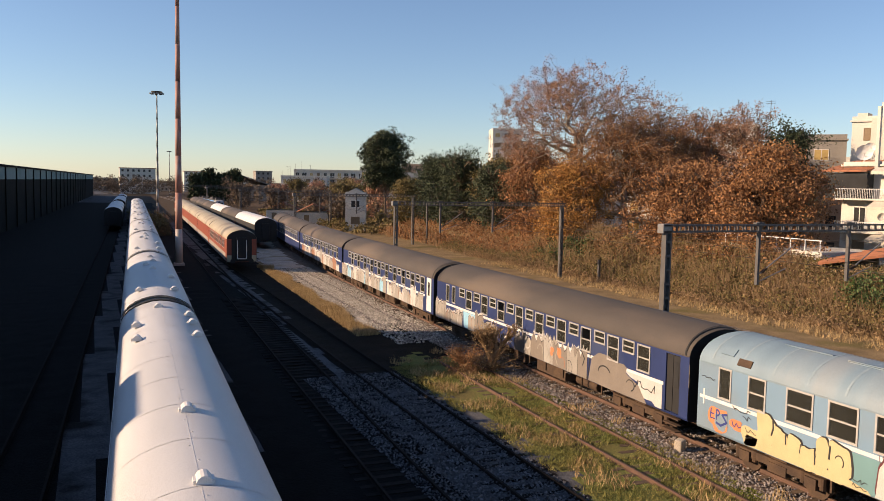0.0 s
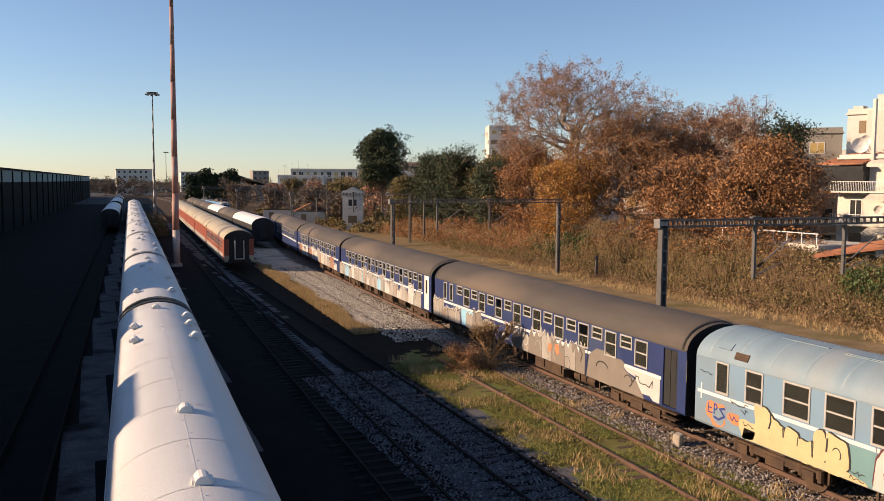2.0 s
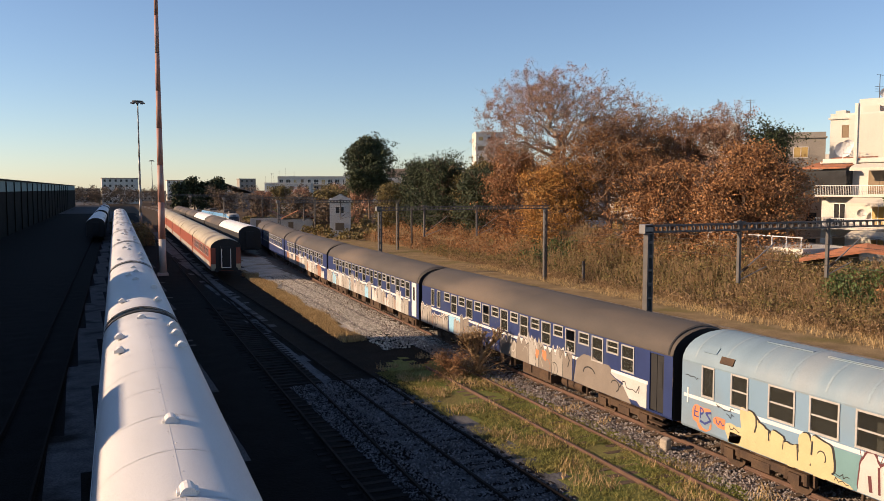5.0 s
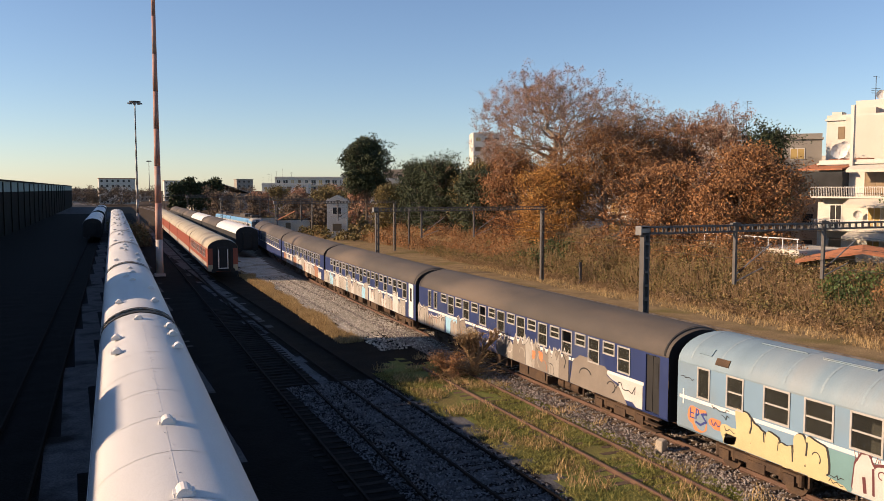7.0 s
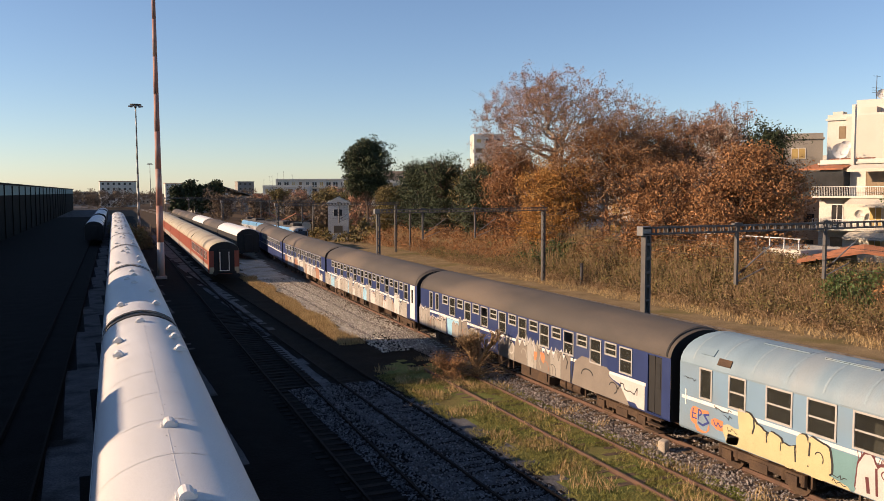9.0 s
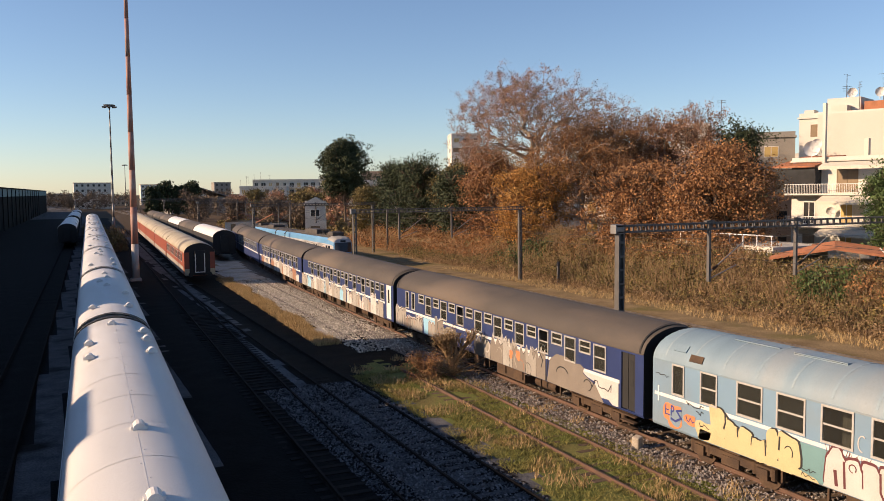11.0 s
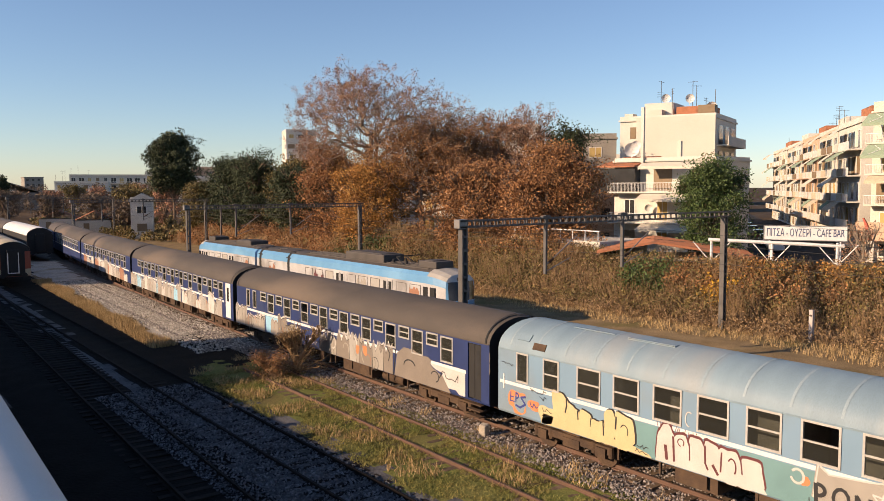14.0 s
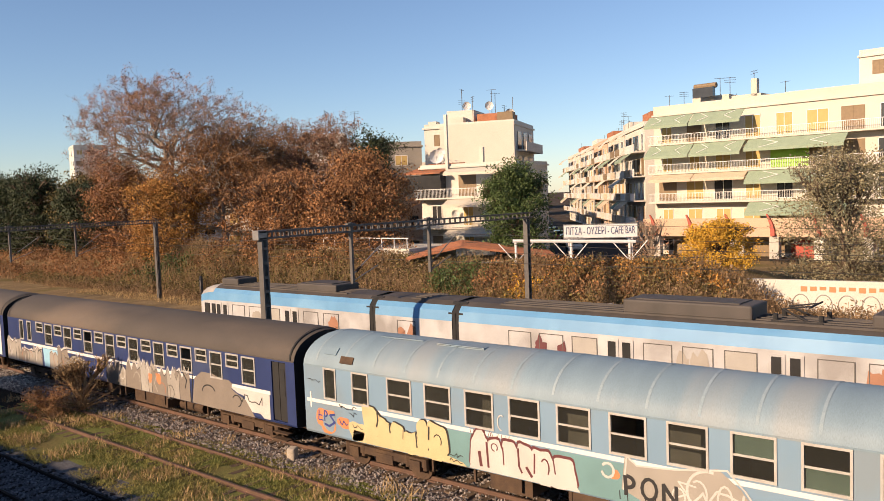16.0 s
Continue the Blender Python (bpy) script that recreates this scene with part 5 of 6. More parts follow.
def thicket(name, label, area, count, height, size, leaf, seed, stems=0.35):
    """A mass of stems and leaves on the cutting slope."""
    rng = np.random.default_rng(seed)
    x0, x1, y0, y1 = area
    cx, cy = rng.uniform(x0, x1, count // 20), rng.uniform(y0, y1, count // 20)
    ch = np.array([height * (0.45 + 0.8 * abs(noise.noise((0.35 * a, 0.35 * b, seed)))) for a, b in zip(cx, cy)])
    cz = np.array([bank(a, b) for a, b in zip(cx, cy)])
    pts = np.stack([cx, cy, cz + ch * rng.uniform(0.15, 0.9, len(cx))], 1)
    t = thing(name, pose(0, 0, 0), label, "bushes", kind="stuff")
    leaf_cloud("leaves", pts, 0.6, count, size, leaf, t, 0.9, seed)
    v, f = [], []
    for a, b, z, h in list(zip(cx, cy, cz, ch))[: int(len(cx) * stems)]:
        for _ in range(6):
            p = Vector((a + rng.normal() * 0.3, b + rng.normal() * 0.3, z - 0.1))
            q = p + Vector((rng.normal() * 0.35, rng.normal() * 0.35, h * rng.uniform(0.6, 1.2)))
            w = Vector((0.018, -0.018, 0))
            i = len(v)
            v += [p - w, p + w, q + w * 0.3, q - w * 0.3]
            f.append((i, i + 1, i + 2, i + 3))
    raw("stems", v, f, "twig", t)


thicket("cutting_thicket", "brown brambles and dry stems on the cutting slope", (26.2, 30.5, -12, 26), 26000, 1.6, 0.075, "twig", 41, 1.0)
thicket("cutting_thicket", "brown brambles and ivy on the cutting slope", (26.5, 31.5, 26, 62), 40000, 2.3, 0.085, "leaf_olive", 42, 0.6)
thicket("cutting_thicket", "rust brown brambles on the cutting slope", (26.5, 32, 55, 110), 30000, 2.0, 0.11, "leaf_brown", 43, 0.4)
thicket("cutting_thicket", "olive brambles over the cutting slope", (26.5, 31.0, -4, 27), 24000, 1.7, 0.08, "leaf_olive", 48, 0.1)
thicket("cutting_thicket", "rust brown brambles under the trees", (28.5, 33.0, 24, 60), 26000, 2.6, 0.09, "leaf_brown", 49, 0.2)
thicket("cutting_thicket", "low dry brambles at the foot of the cutting", (23.8, 26.6, -6, 70), 30000, 0.9, 0.07, "twig", 84, 0.5)
thicket("cutting_thicket", "olive brambles at the foot of the cutting", (24.6, 27.2, 10, 80), 24000, 1.5, 0.08, "leaf_olive", 85, 0.3)
thicket("green_ivy", "green ivy hanging on the cutting slope", (27.0, 29.0, 14, 18), 3500, 2.4, 0.09, "leaf_green", 81, 0.1)
thicket("rust_brambles", "rust brown brambles on the cutting", (27.5, 30.5, 2, 14), 9000, 1.7, 0.085, "leaf_brown", 82, 0.2)
thicket("yellow_shrub", "yellow shrub in the cutting", (27.2, 28.4, 9, 11), 1500, 1.6, 0.08, "leaf_yellow", 83, 0.1)
thicket("green_ivy", "patch of green ivy on the cutting slope", (26.8, 29.5, 50, 58), 5000, 2.6, 0.12, "leaf_green", 44, 0.1)
thicket("orange_thicket", "yellowing shrubs along the top of the cutting", (29.0, 31.5, -3, 12), 16000, 1.3, 0.085, "leaf_orange", 45, 0.3)
thicket("yard_weeds", "tall dry weeds between yard tracks", (-11.0, -7.0, 110, 170), 7000, 3.2, 0.16, "leaf_olive", 46, 0.8)
thicket("trackside_scrub", "dry scrub far along the main line", (22, 34, 110, 200), 12000, 2.2, 0.25, "leaf_olive", 47, 0.3)


def blades(name, label, area, count, height, material, seed, keep=lambda x, y: True):
    """Grass: thin upright blades in tufts."""
    rng = np.random.default_rng(seed)
    x0, x1, y0, y1 = area
    v, f = [], []
    tries = 0
    while len(f) < count and tries < count * 6:
        tries += 1
        a, b = rng.uniform(x0, x1), rng.uniform(y0, y1)
        if not keep(a, b):
            continue
        z = bank(a, b) - 0.03
        for _ in range(4):
            p = np.array((a + rng.normal() * 0.06, b + rng.normal() * 0.06, z))
            tip = p + np.array((rng.normal() * 0.09, rng.normal() * 0.09, height * rng.uniform(0.5, 1.4)))
            w = np.array((rng.normal(), rng.normal(), 0))
            w = w / (np.linalg.norm(w) + 1e-6) * 0.014
            i = len(v)
            v += [p - w, p + w, tip]
            f.append((i, i + 1, i + 2))
    ob = raw(name, [tuple(p) for p in v], f, material)
    return tagged(ob, label, "grass", kind="stuff")


tuft = lambda x, y: noise.noise((0.5 * x, 0.5 * y, 9)) > -0.2
blades("grass", "short green and brown grass between the tracks", (-5.2, -0.6, -12, 15), 48000, 0.10, "blade", 51, tuft)
blades("dry_grass", "dry straw tufts beside the track", (-4.8, 0.0, -12, 18), 6000, 0.22, "straw_blade", 52, lambda x, y: noise.noise((0.6 * x, 0.6 * y, 4)) > 0.15)
blades("dry_grass", "dry grass along the gravel path", (-5.2, 0.5, 16, 62), 20000, 0.3, "straw_blade", 53, lambda x, y: -5.2 < x - 0.038 * y < -3.9 + 0.9 * noise.noise((0.2 * y, 1, 1)) and y > 23)
blades("dry_grass", "dry straw at the foot of the cutting", (20.5, 27.5, -14, 60), 26000, 0.3, "straw_blade", 54, lambda x, y: x > 21.5 + noise.noise((0.2 * x, 0.2 * y, 3)))


def stones(name, label, area, count, size, seed, material="stone", keep=lambda x, y: True):
    rng = np.random.default_rng(seed)
    base = np.array(((1, 0, 0), (-1, 0, 0), (0, 1, 0), (0, -1, 0), (0, 0, 1), (0, 0, -1)), float)
    tri = ((0, 2, 4), (2, 1, 4), (1, 3, 4), (3, 0, 4), (2, 0, 5), (1, 2, 5), (3, 1, 5), (0, 3, 5))
    v, f = [], []
    n = 0
    while n < count:
        a, b = rng.uniform(area[0], area[1]), rng.uniform(area[2], area[3])
        if not keep(a, b):
            continue
        n += 1
        s = size * rng.uniform(0.5, 1.5)
        pts = base * rng.uniform(0.6, 1.2, (6, 3)) * s
        c, d = math.cos(n), math.sin(n)
        i = len(v)
        v += [(a + c * p[0] - d * p[1], b + d * p[0] + c * p[1], bank(a, b) + 0.02 + p[2] * 0.8) for p in pts]
        f += [tuple(i + k for k in q) for q in tri]
    ob = raw(name, v, f, material)
    return tagged(ob, label, "gravel", kind="stuff")


stones("ballast", "loose grey ballast stones along the rusty track", (-1.1, 3.0, -14, 26), 16000, 0.05, 61)
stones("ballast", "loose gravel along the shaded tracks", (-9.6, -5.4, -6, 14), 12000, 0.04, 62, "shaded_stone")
stones("pale_gravel_stones", "pale limestone chippings on the path beside the coaches", (-3.2, 2.0, 20, 60), 9000, 0.06, 63, "pale_stone", lambda x, y: x - 0.035 * y > -3.6 + 0.6 * noise.noise((0.3 * x, 0.3 * y, 3)))
stones("path_ruts", "dark cinders in the ruts of the pale path", (-3.0, 2.0, 20, 60), 5000, 0.05, 64, "stone", lambda x, y: abs(((x - 0.04 * y) + 2.2) % 1.5 - 0.7) < 0.12)
bm = boxed(-0.16, 0.16, -0.14, 0.14, -0.1, 0.34, bevel=0.05)
ob = part("stone_block", bm, "chalk")
ob.matrix_basis = pose(-0.25, 0.35, 0.05, 4, -6, 20)
tagged(ob, "pale weathered limestone block lying beside the rail", "stone")


# ---- town ----
def facing(x, y, z, toward):
    """Pose of a facade: local x runs along it, local -y is its front. toward: degrees of its front's heading."""
    return pose(x, y, z, 0, 0, toward)


def railing(bm, x0, x1, y, z, h=0.9):
    box(bm, x0, x1, y - 0.02, y + 0.02, z + h - 0.05, z + h)
    n = max(2, int((x1 - x0) / 0.16))
    for k in range(n + 1):
        a = x0 + (x1 - x0) * k / n
        box(bm, a - 0.012, a + 0.012, y - 0.012, y + 0.012, z, z + h)


def opening(t, wall, x, z, w, h, kind, y=0.0):
    bm = bmesh.new()
    ring_y = [(x, x + w, z, z + 0.06), (x, x + w, z + h - 0.06, z + h), (x, x + 0.06, z, z + h), (x + w - 0.06, x + w, z, z + h), (x + w / 2 - 0.03, x + w / 2 + 0.03, z, z + h)]
    for a, b, c, d in ring_y:
        box(bm, a, b, y - 0.05, y + 0.02, c, d)
    win = part("window", bm, "white_paint" if kind != "shutter" else "shutter", t)
    part("pane", boxed(x + 0.05, x + w - 0.05, y - 0.03, y - 0.02, z + 0.05, z + h - 0.05), {"shutter": "shutter", "blind": "yellow_blind", "dark": "window_dark", "lime": "lime"}[kind], win)


def awning(t, x0, x1, z, drop, out, material, y=-1.4):
    bm = bmesh.new()
    v = [bm.verts.new(p) for p in ((x0, y, z), (x1, y, z), (x1, y - out, z - drop), (x0, y - out, z - drop), (x0, y, z + 0.03), (x1, y, z + 0.03), (x1, y - out, z - drop + 0.03), (x0, y - out, z - drop + 0.03))]
    for q in ((3, 2, 1, 0), (4, 5, 6, 7), (0, 1, 5, 4), (1, 2, 6, 5), (2, 3, 7, 6), (3, 0, 4, 7)):
        bm.faces.new([v[i] for i in q])
    box(bm, x0, x1, y - out - 0.02, y - out, z - drop - 0.25, z - drop)
    return part("awning", bm, material, t)


def rooftop(x, y, z, seed, n=4):
    rng = random.Random(seed)
    for k in range(n):
        a, b = x + rng.uniform(-4, 4), y + rng.uniform(-4, 4)
        h = rng.uniform(2.0, 4.5)
        bm = bmesh.new()
        beam(bm, (0, 0, -0.8), (0, 0, h), 0.035, n=5)
        for q in range(rng.randint(1, 3)):
            beam(bm, (-0.6, 0, h - 0.25 * q - 0.1), (0.6, 0, h - 0.25 * q - 0.1), 0.02, n=4)
        ob = part("antenna", bm, "steel")
        ob.matrix_basis = pose(a, b, z, 0, 0, rng.uniform(0, 180))
        tagged(ob, "thin television aerial on a flat roof", "antenna", "roof aerials")


def dish(x, y, z, r, turn):
    bm = bmesh.new()
    rows = []
    for k in range(5):
        q = r * k / 4
        rows.append([bm.verts.new((q * math.cos(a), -0.35 * q * q / r, q * math.sin(a))) for a in [i * math.pi / 6 for i in range(12)]])
    for a, b in zip(rows[1:], rows[2:]):
        for i in range(12):
            bm.faces.new((a[i], a[(i + 1) % 12], b[(i + 1) % 12], b[i]))
    bm.faces.new(rows[1])
    for q in rows[0]:
        bm.verts.remove(q)
    beam(bm, (0, 0, 0), (0, 0.1, -r - 0.3), 0.04)
    beam(bm, (0, 0, -r * 0.6), (0, -r * 0.9, 0), 0.02)
    ob = part("satellite_dish", bm, "white_paint")
    ob.matrix_basis = pose(x, y, z, 10, 0, turn)
    tagged(ob, "round white satellite dish on a wall bracket", "dish", "dishes")


def block(name, x, y, z, turn, w, d, floors, fh, label, wall="plaster", balconies=True, seed=1, awnings=(), roofline=0.5, win="dark"):
    """A block of flats. Its front runs from local x 0 to w; balcony slabs project to -y."""
    rng = random.Random(seed)
    t = thing(name, pose(x, y, z, 0, 0, turn), label, "building")
    h = floors * fh
    part("wall", boxed(0, w, 0, d, -1.5, h), wall, t)
    bm = bmesh.new()
    box(bm, -0.15, w + 0.15, -0.2, d + 0.15, h, h + 0.18)
    for a in ((0, w, -0.05, 0.1), (0, w, d - 0.1, d), (0, 0.15, 0.1, d - 0.1), (w - 0.15, w, 0.1, d - 0.1)):
        box(bm, *a, h + 0.18, h + 0.18 + roofline)
    part("roof", bm, wall, t)
    n = max(1, int(w / 3.0))
    for f in range(floors):
        z0 = f * fh
        for k in range(n):
            a = (k + 0.5) * w / n
            wide = rng.choice((1.2, 1.6, 2.0))
            kind = rng.choice((win, "dark", "shutter", "blind"))
            door = balconies and f > 0
            opening(t, wall, a - wide / 2, z0 + (0.15 if door else 0.9), wide, 2.15 if door else 1.3, kind)
        if balconies and f > 0:
            b = part("balcony", boxed(0, w, -1.4, 0, z0 - 0.12, z0 + 0.04), wall, t)
            bm = bmesh.new()
            railing(bm, 0.03, w - 0.03, -1.36, z0 + 0.04)
            part("railing", bm, "white_paint", b)
    m = max(1, int(d / 3.5))
    for f in range(floors):
        for k in range(m):
            if rng.random() < 0.7:
                yy = (k + 0.5) * d / m
                for xx, s in ((0.0, -1),):
                    bm = boxed(xx - 0.04, xx + 0.02, yy - 0.55, yy + 0.55, f * fh + 0.9, f * fh + 2.2)
                    part("window", bm, "window_dark", t)
    for f, x0, x1, drop, out, m_ in awnings:
        awning(t, x0, x1, f * fh + fh - 0.2, drop, out, m_)
    return t


# flats with the arcade cafe at the street corner; front runs towards -y
FH = 3.04
flats = block("apartment_block", 66.0, 18.4, 0.6, -94.0, 40, 14, 5, FH, "cream apartment block with long balconies and green awnings over a cafe", "cream_wall", True, 3,
              [(4, 0.3, 5.2, 1.0, 1.3, "awning"), (4, 5.3, 10.6, 1.0, 1.3, "awning"), (3, 0.3, 5.2, 1.1, 1.4, "awning"), (3, 5.3, 10.6, 1.1, 1.4, "awning"), (3, 10.9, 20, 0.9, 1.2, "awning"), (2, 0.5, 5.2, 0.5, 0.9, "awning_pale"), (2, 5.3, 10.8, 0.5, 0.9, "awning_pale"), (2, 10.9, 20, 1.0, 1.2, "awning"), (1, 10.9, 20, 1.0, 1.2, "awning")], 0.9, "blind")
for f, x0, x1, z_ in ((4, 0.3, 5.2, 0), (4, 5.3, 10.6, 0), (3, 0.3, 5.2, 0), (3, 5.3, 10.6, 0), (3, 10.9, 20, 0), (2, 10.9, 20, 0), (1, 10.9, 20, 0)):
    drop, out = (1.1, 1.4) if f == 3 and x0 < 10 else (1.0, 1.3) if f == 4 else (0.95, 1.2)
    for c in (0.25, 0.75):
        bm = bmesh.new()
        top = FH * f + FH - 0.2
        at = lambda u, v: (x0 + (x1 - x0) * u, -1.4 - out * v - 0.02, top - drop * v + 0.06)
        e = 0.09 if c < 0.5 else -0.09
        beam(bm, at(c - e, 0.1), at(c + e, 0.5), 0.03, n=4)
        beam(bm, at(c + e, 0.5), at(c - e, 0.92), 0.03, n=4)
        part("awning_mark", bm, "white_paint", flats)
part("lime_screen", boxed(12.6, 16.2, -0.3, -0.22, 3 * FH + 0.1, 3 * FH + 2.3), "lime", flats, "lime green balcony screen")
bm = bmesh.new()
box(bm, 0.0, 26, -2.6, -2.4, 2.6, 4.4)
part("cafe_fascia", bm, "pink_wall", flats, "peach fascia over the cafe arcade")
for k in range(7):
    x = 1.0 + 4.1 * k
    part("cafe_pillar", boxed(x, x + 0.9, -2.6, -1.9, -0.6, 2.6, bevel=0.03), "plaster", flats)
    bm = bmesh.new()
    rows = [[bm.verts.new(p) for p in ((x + 0.25 - 0.5 * a * a, -2.95 + 0.2 * a, 2.7 + 2.1 * a), (x + 0.65 - 0.75 * a * a, -2.95 + 0.2 * a, 2.7 + 2.1 * a), (x + 0.65 - 0.75 * a * a, -2.61, 2.7 + 2.1 * a), (x + 0.25 - 0.5 * a * a, -2.61, 2.7 + 2.1 * a))] for a in [q / 7 for q in range(8)]]
    for p_, q_ in zip(rows, rows[1:]):
        for i in range(4):
            bm.faces.new((p_[i], p_[(i + 1) % 4], q_[(i + 1) % 4], q_[i]))
    bm.faces.new(rows[0][::-1])
    bm.faces.new(rows[-1])
    part("fascia_fin", bm, "cloth_red", flats, "red curved fin")
    bm = bmesh.new()
    pts = [(x + 1.1, -0.4), (x + 3.9, -0.4), (x + 3.9, 1.4)] + [(x + 2.5 + 1.4 * math.cos(a), 1.4 + 0.8 * math.sin(a)) for a in [i * math.pi / 8 for i in range(9)]] + [(x + 1.1, 1.4)]
    f = bm.faces.new([bm.verts.new((a, -0.06, b)) for a, b in pts])
    part("arch", bm, "poster_red" if k % 2 else "shutter", flats)
rooftop(70, 10, 0.6 + 5 * FH, 5, 5)
for x0, x1, y0, y1, h in ((3.5, 7.5, 2, 5, 1.3), (8.0, 11.0, 1.5, 4, 1.0), (13.0, 24.0, 2.5, 6, 0.9), (25, 33, 2, 7, 2.4)):
    part("roof_structure", boxed(x0, x1, y0, y1, 5 * FH, 5 * FH + h + 0.5), "plaster" if x0 > 10 else "cream_wall", flats)
heater = part("solar_heater", boxed(4.2, 6.4, 0.6, 1.2, 5 * FH + 1.6, 5 * FH + 2.6), "window_dark", flats, "dark solar water heater panel")
bm = bmesh.new()
beam(bm, (4.1, 1.3, 5 * FH + 2.8), (6.5, 1.3, 5 * FH + 2.8), 0.28, n=12)
part("tank", bm, "shutter", heater)
part("chimney", boxed(10.0, 10.6, 1.5, 2.1, 5 * FH, 5 * FH + 3.0), "cream_wall", flats)
block("rooftop_storey", 69.5, -1.0, 0.6 + 5 * FH + 1.5, -94, 14, 8, 1, 2.6, "white rooftop storey on the flats", "plaster", False, 8)

# white house and the tall block behind it
house = block("white_house", 48.1, 36.3, 1.9, -80, 11.0, 8, 3, 3.05, "white three-storey house with awnings and a tiled veranda roof", "plaster", True, 4,
              [(1, 3.9, 9.4, 0.5, 1.2, "awning_white"), (2, 3.9, 10.6, 0.35, 0.8, "awning_white"), (0, 3.9, 9.4, 0.4, 1.2, "awning_white")], 0.25)
bm = bmesh.new()
v = [bm.verts.new(p) for p in ((-1.2, -1.6, 8.6), (3.2, -1.6, 8.6), (3.2, 4, 9.7), (-1.2, 4, 9.7), (-1.2, -1.6, 8.75), (3.2, -1.6, 8.75), (3.2, 4, 9.85), (-1.2, 4, 9.85))]
for q in ((3, 2, 1, 0), (4, 5, 6, 7), (0, 1, 5, 4), (1, 2, 6, 5), (2, 3, 7, 6), (3, 0, 4, 7)):
    bm.faces.new([v[i] for i in q])
part("veranda_roof", bm, "tile", house, "red tiled lean-to roof")
# Solid dark box stands in for the shade inside the open veranda.
part("veranda", boxed(-1.0, 3.0, -1.2, -0.02, 6.1, 8.5), "window_dark", house)
part("flue", boxed(3.2, 3.5, -0.4, -0.1, 9.0, 14.6), "plaster", house, "tall white flue pipe")
part("chimney", boxed(6.2, 6.6, 1.5, 1.9, 9.0, 11.2), "cream_wall", house)
for x, y, z, r in ((49.2, 35.0, 12.4, 0.75), (50.4, 35.4, 12.9, 0.5), (48.3, 32.0, 6.4, 0.4), (49.0, 28.6, 6.4, 0.45), (59.4, 38.6, 18.6, 0.5), (60.0, 35.8, 18.4, 0.5), (61.5, 34.0, 17.4, 0.6)):
    dish(x, y, z, r, -50)
tall = block("apartment_block", 55.7, 42.1, 1.7, -68, 10.7, 11, 5, 2.85, "tall white apartment block with a blank side wall", "plaster", False, 6, (), 0.4)
part("blank_wall", boxed(2.0, 10.72, -0.4, 0.3, 0, 14.6), "cream_wall", tall, "blank cream end wall")
for f in range(1, 5):
    z0 = 2.85 * f
    slab = part("balcony", boxed(10.72, 11.9, 0.8, 10.6, z0 - 0.12, z0 + 0.04), "cream_wall", tall)
    part("parapet", boxed(11.82, 11.9, 0.8, 10.6, z0 + 0.04, z0 + 0.95), ("shutter", "plaster", "cream_wall", "plaster")[f - 1], slab)
    for q in range(3):
        part("window", boxed(10.68, 10.76, 1.4 + 3.2 * q, 3.4 + 3.2 * q, z0 + 0.1, z0 + 2.2), "window_dark", tall)
for q, (x0, w_) in enumerate(((0.3, 1.0), (3.0, 1.6), (8.6, 1.8))):
    part("roof_box", boxed(x0, x0 + w_, 0.6, 2.0, 14.4, 15.2 + 0.3 * q), ("plaster", "cream_wall", "shutter")[q], tall)
part("stair_tower", boxed(2.2, 5.5, 2, 7, 14.2, 16.4), "plaster", tall)
part("roof_shelter", boxed(6, 9.8, 1.5, 6, 14.4, 15.8), "tile", tall, "reddish roof shelter")
rooftop(62.5, 38.5, 16.3, 7, 7)
block("apartment_block", 57.6, 51.1, 1.7, -46, 5.2, 8, 4, 3.2, "bare grey apartment block behind the trees", "grey_wall", False, 9)
block("apartment_block", 55.0, 61.0, 1.7, -46, 4.4, 8, 5, 2.9, "white apartment block glimpsed through the trees", "plaster", False, 10)
block("apartment_block", 50, 74, 1.7, -46, 12, 8, 4, 2.9, "white apartment block glimpsed through the trees", "plaster", True, 11)
rooftop(57, 58, 15.6, 17, 8)
# down the side street
for k, (q, w, fl, wl) in enumerate(((15, 15, 5, "plaster"), (32, 16, 5, "cream_wall"), (51, 18, 5, "pink_wall"), (73, 20, 5, "plaster"), (102, 26, 5, "cream_wall"))):
    side = block("apartment_block", 77.5 + 0.81 * q, 25.0 + 0.586 * q, 0.6, 216, w, 12, fl, 3.05, "apartment block with balconies along the side street", wl, True, 20 + k, [(4, 2, 7, 0.8, 1.1, "awning_pale"), (4, 8, 12, 1.0, 1.2, "awning_white"), (3, 1, 4, 0.9, 1.2, "awning_white"), (1, 1, 4, 0.8, 1.0, "awning"), (2, 1, 6, 0.9, 1.2, "awning_white"), (1, 5, 10, 0.9, 1.2, "awning_pale"), (3, 7, 13, 0.8, 1.2, "awning")])
    for f in range(1, fl):
        for a_ in range(0, int(w) - 3, 4):
            if (a_ // 4 + f + k) % 3:
                part("balcony_front", boxed(a_ + 0.1, a_ + 3.7, -1.46, -1.38, 3.05 * f, 3.05 * f + 0.9), ("shutter", "plaster", "awning_pale", "cream_wall")[(a_ // 4 + 2 * f + k) % 4], side)
    part("roof_shed", boxed(w * 0.2, w * 0.6, 2, 6, 3.05 * fl, 3.05 * fl + 2.4), ("tile", "plaster")[k % 2], side)
    rooftop(77.5 + 0.81 * q - 4, 25.0 + 0.586 * q - 8, 0.6 + 3.05 * fl + 0.3, 120 + k, 3)
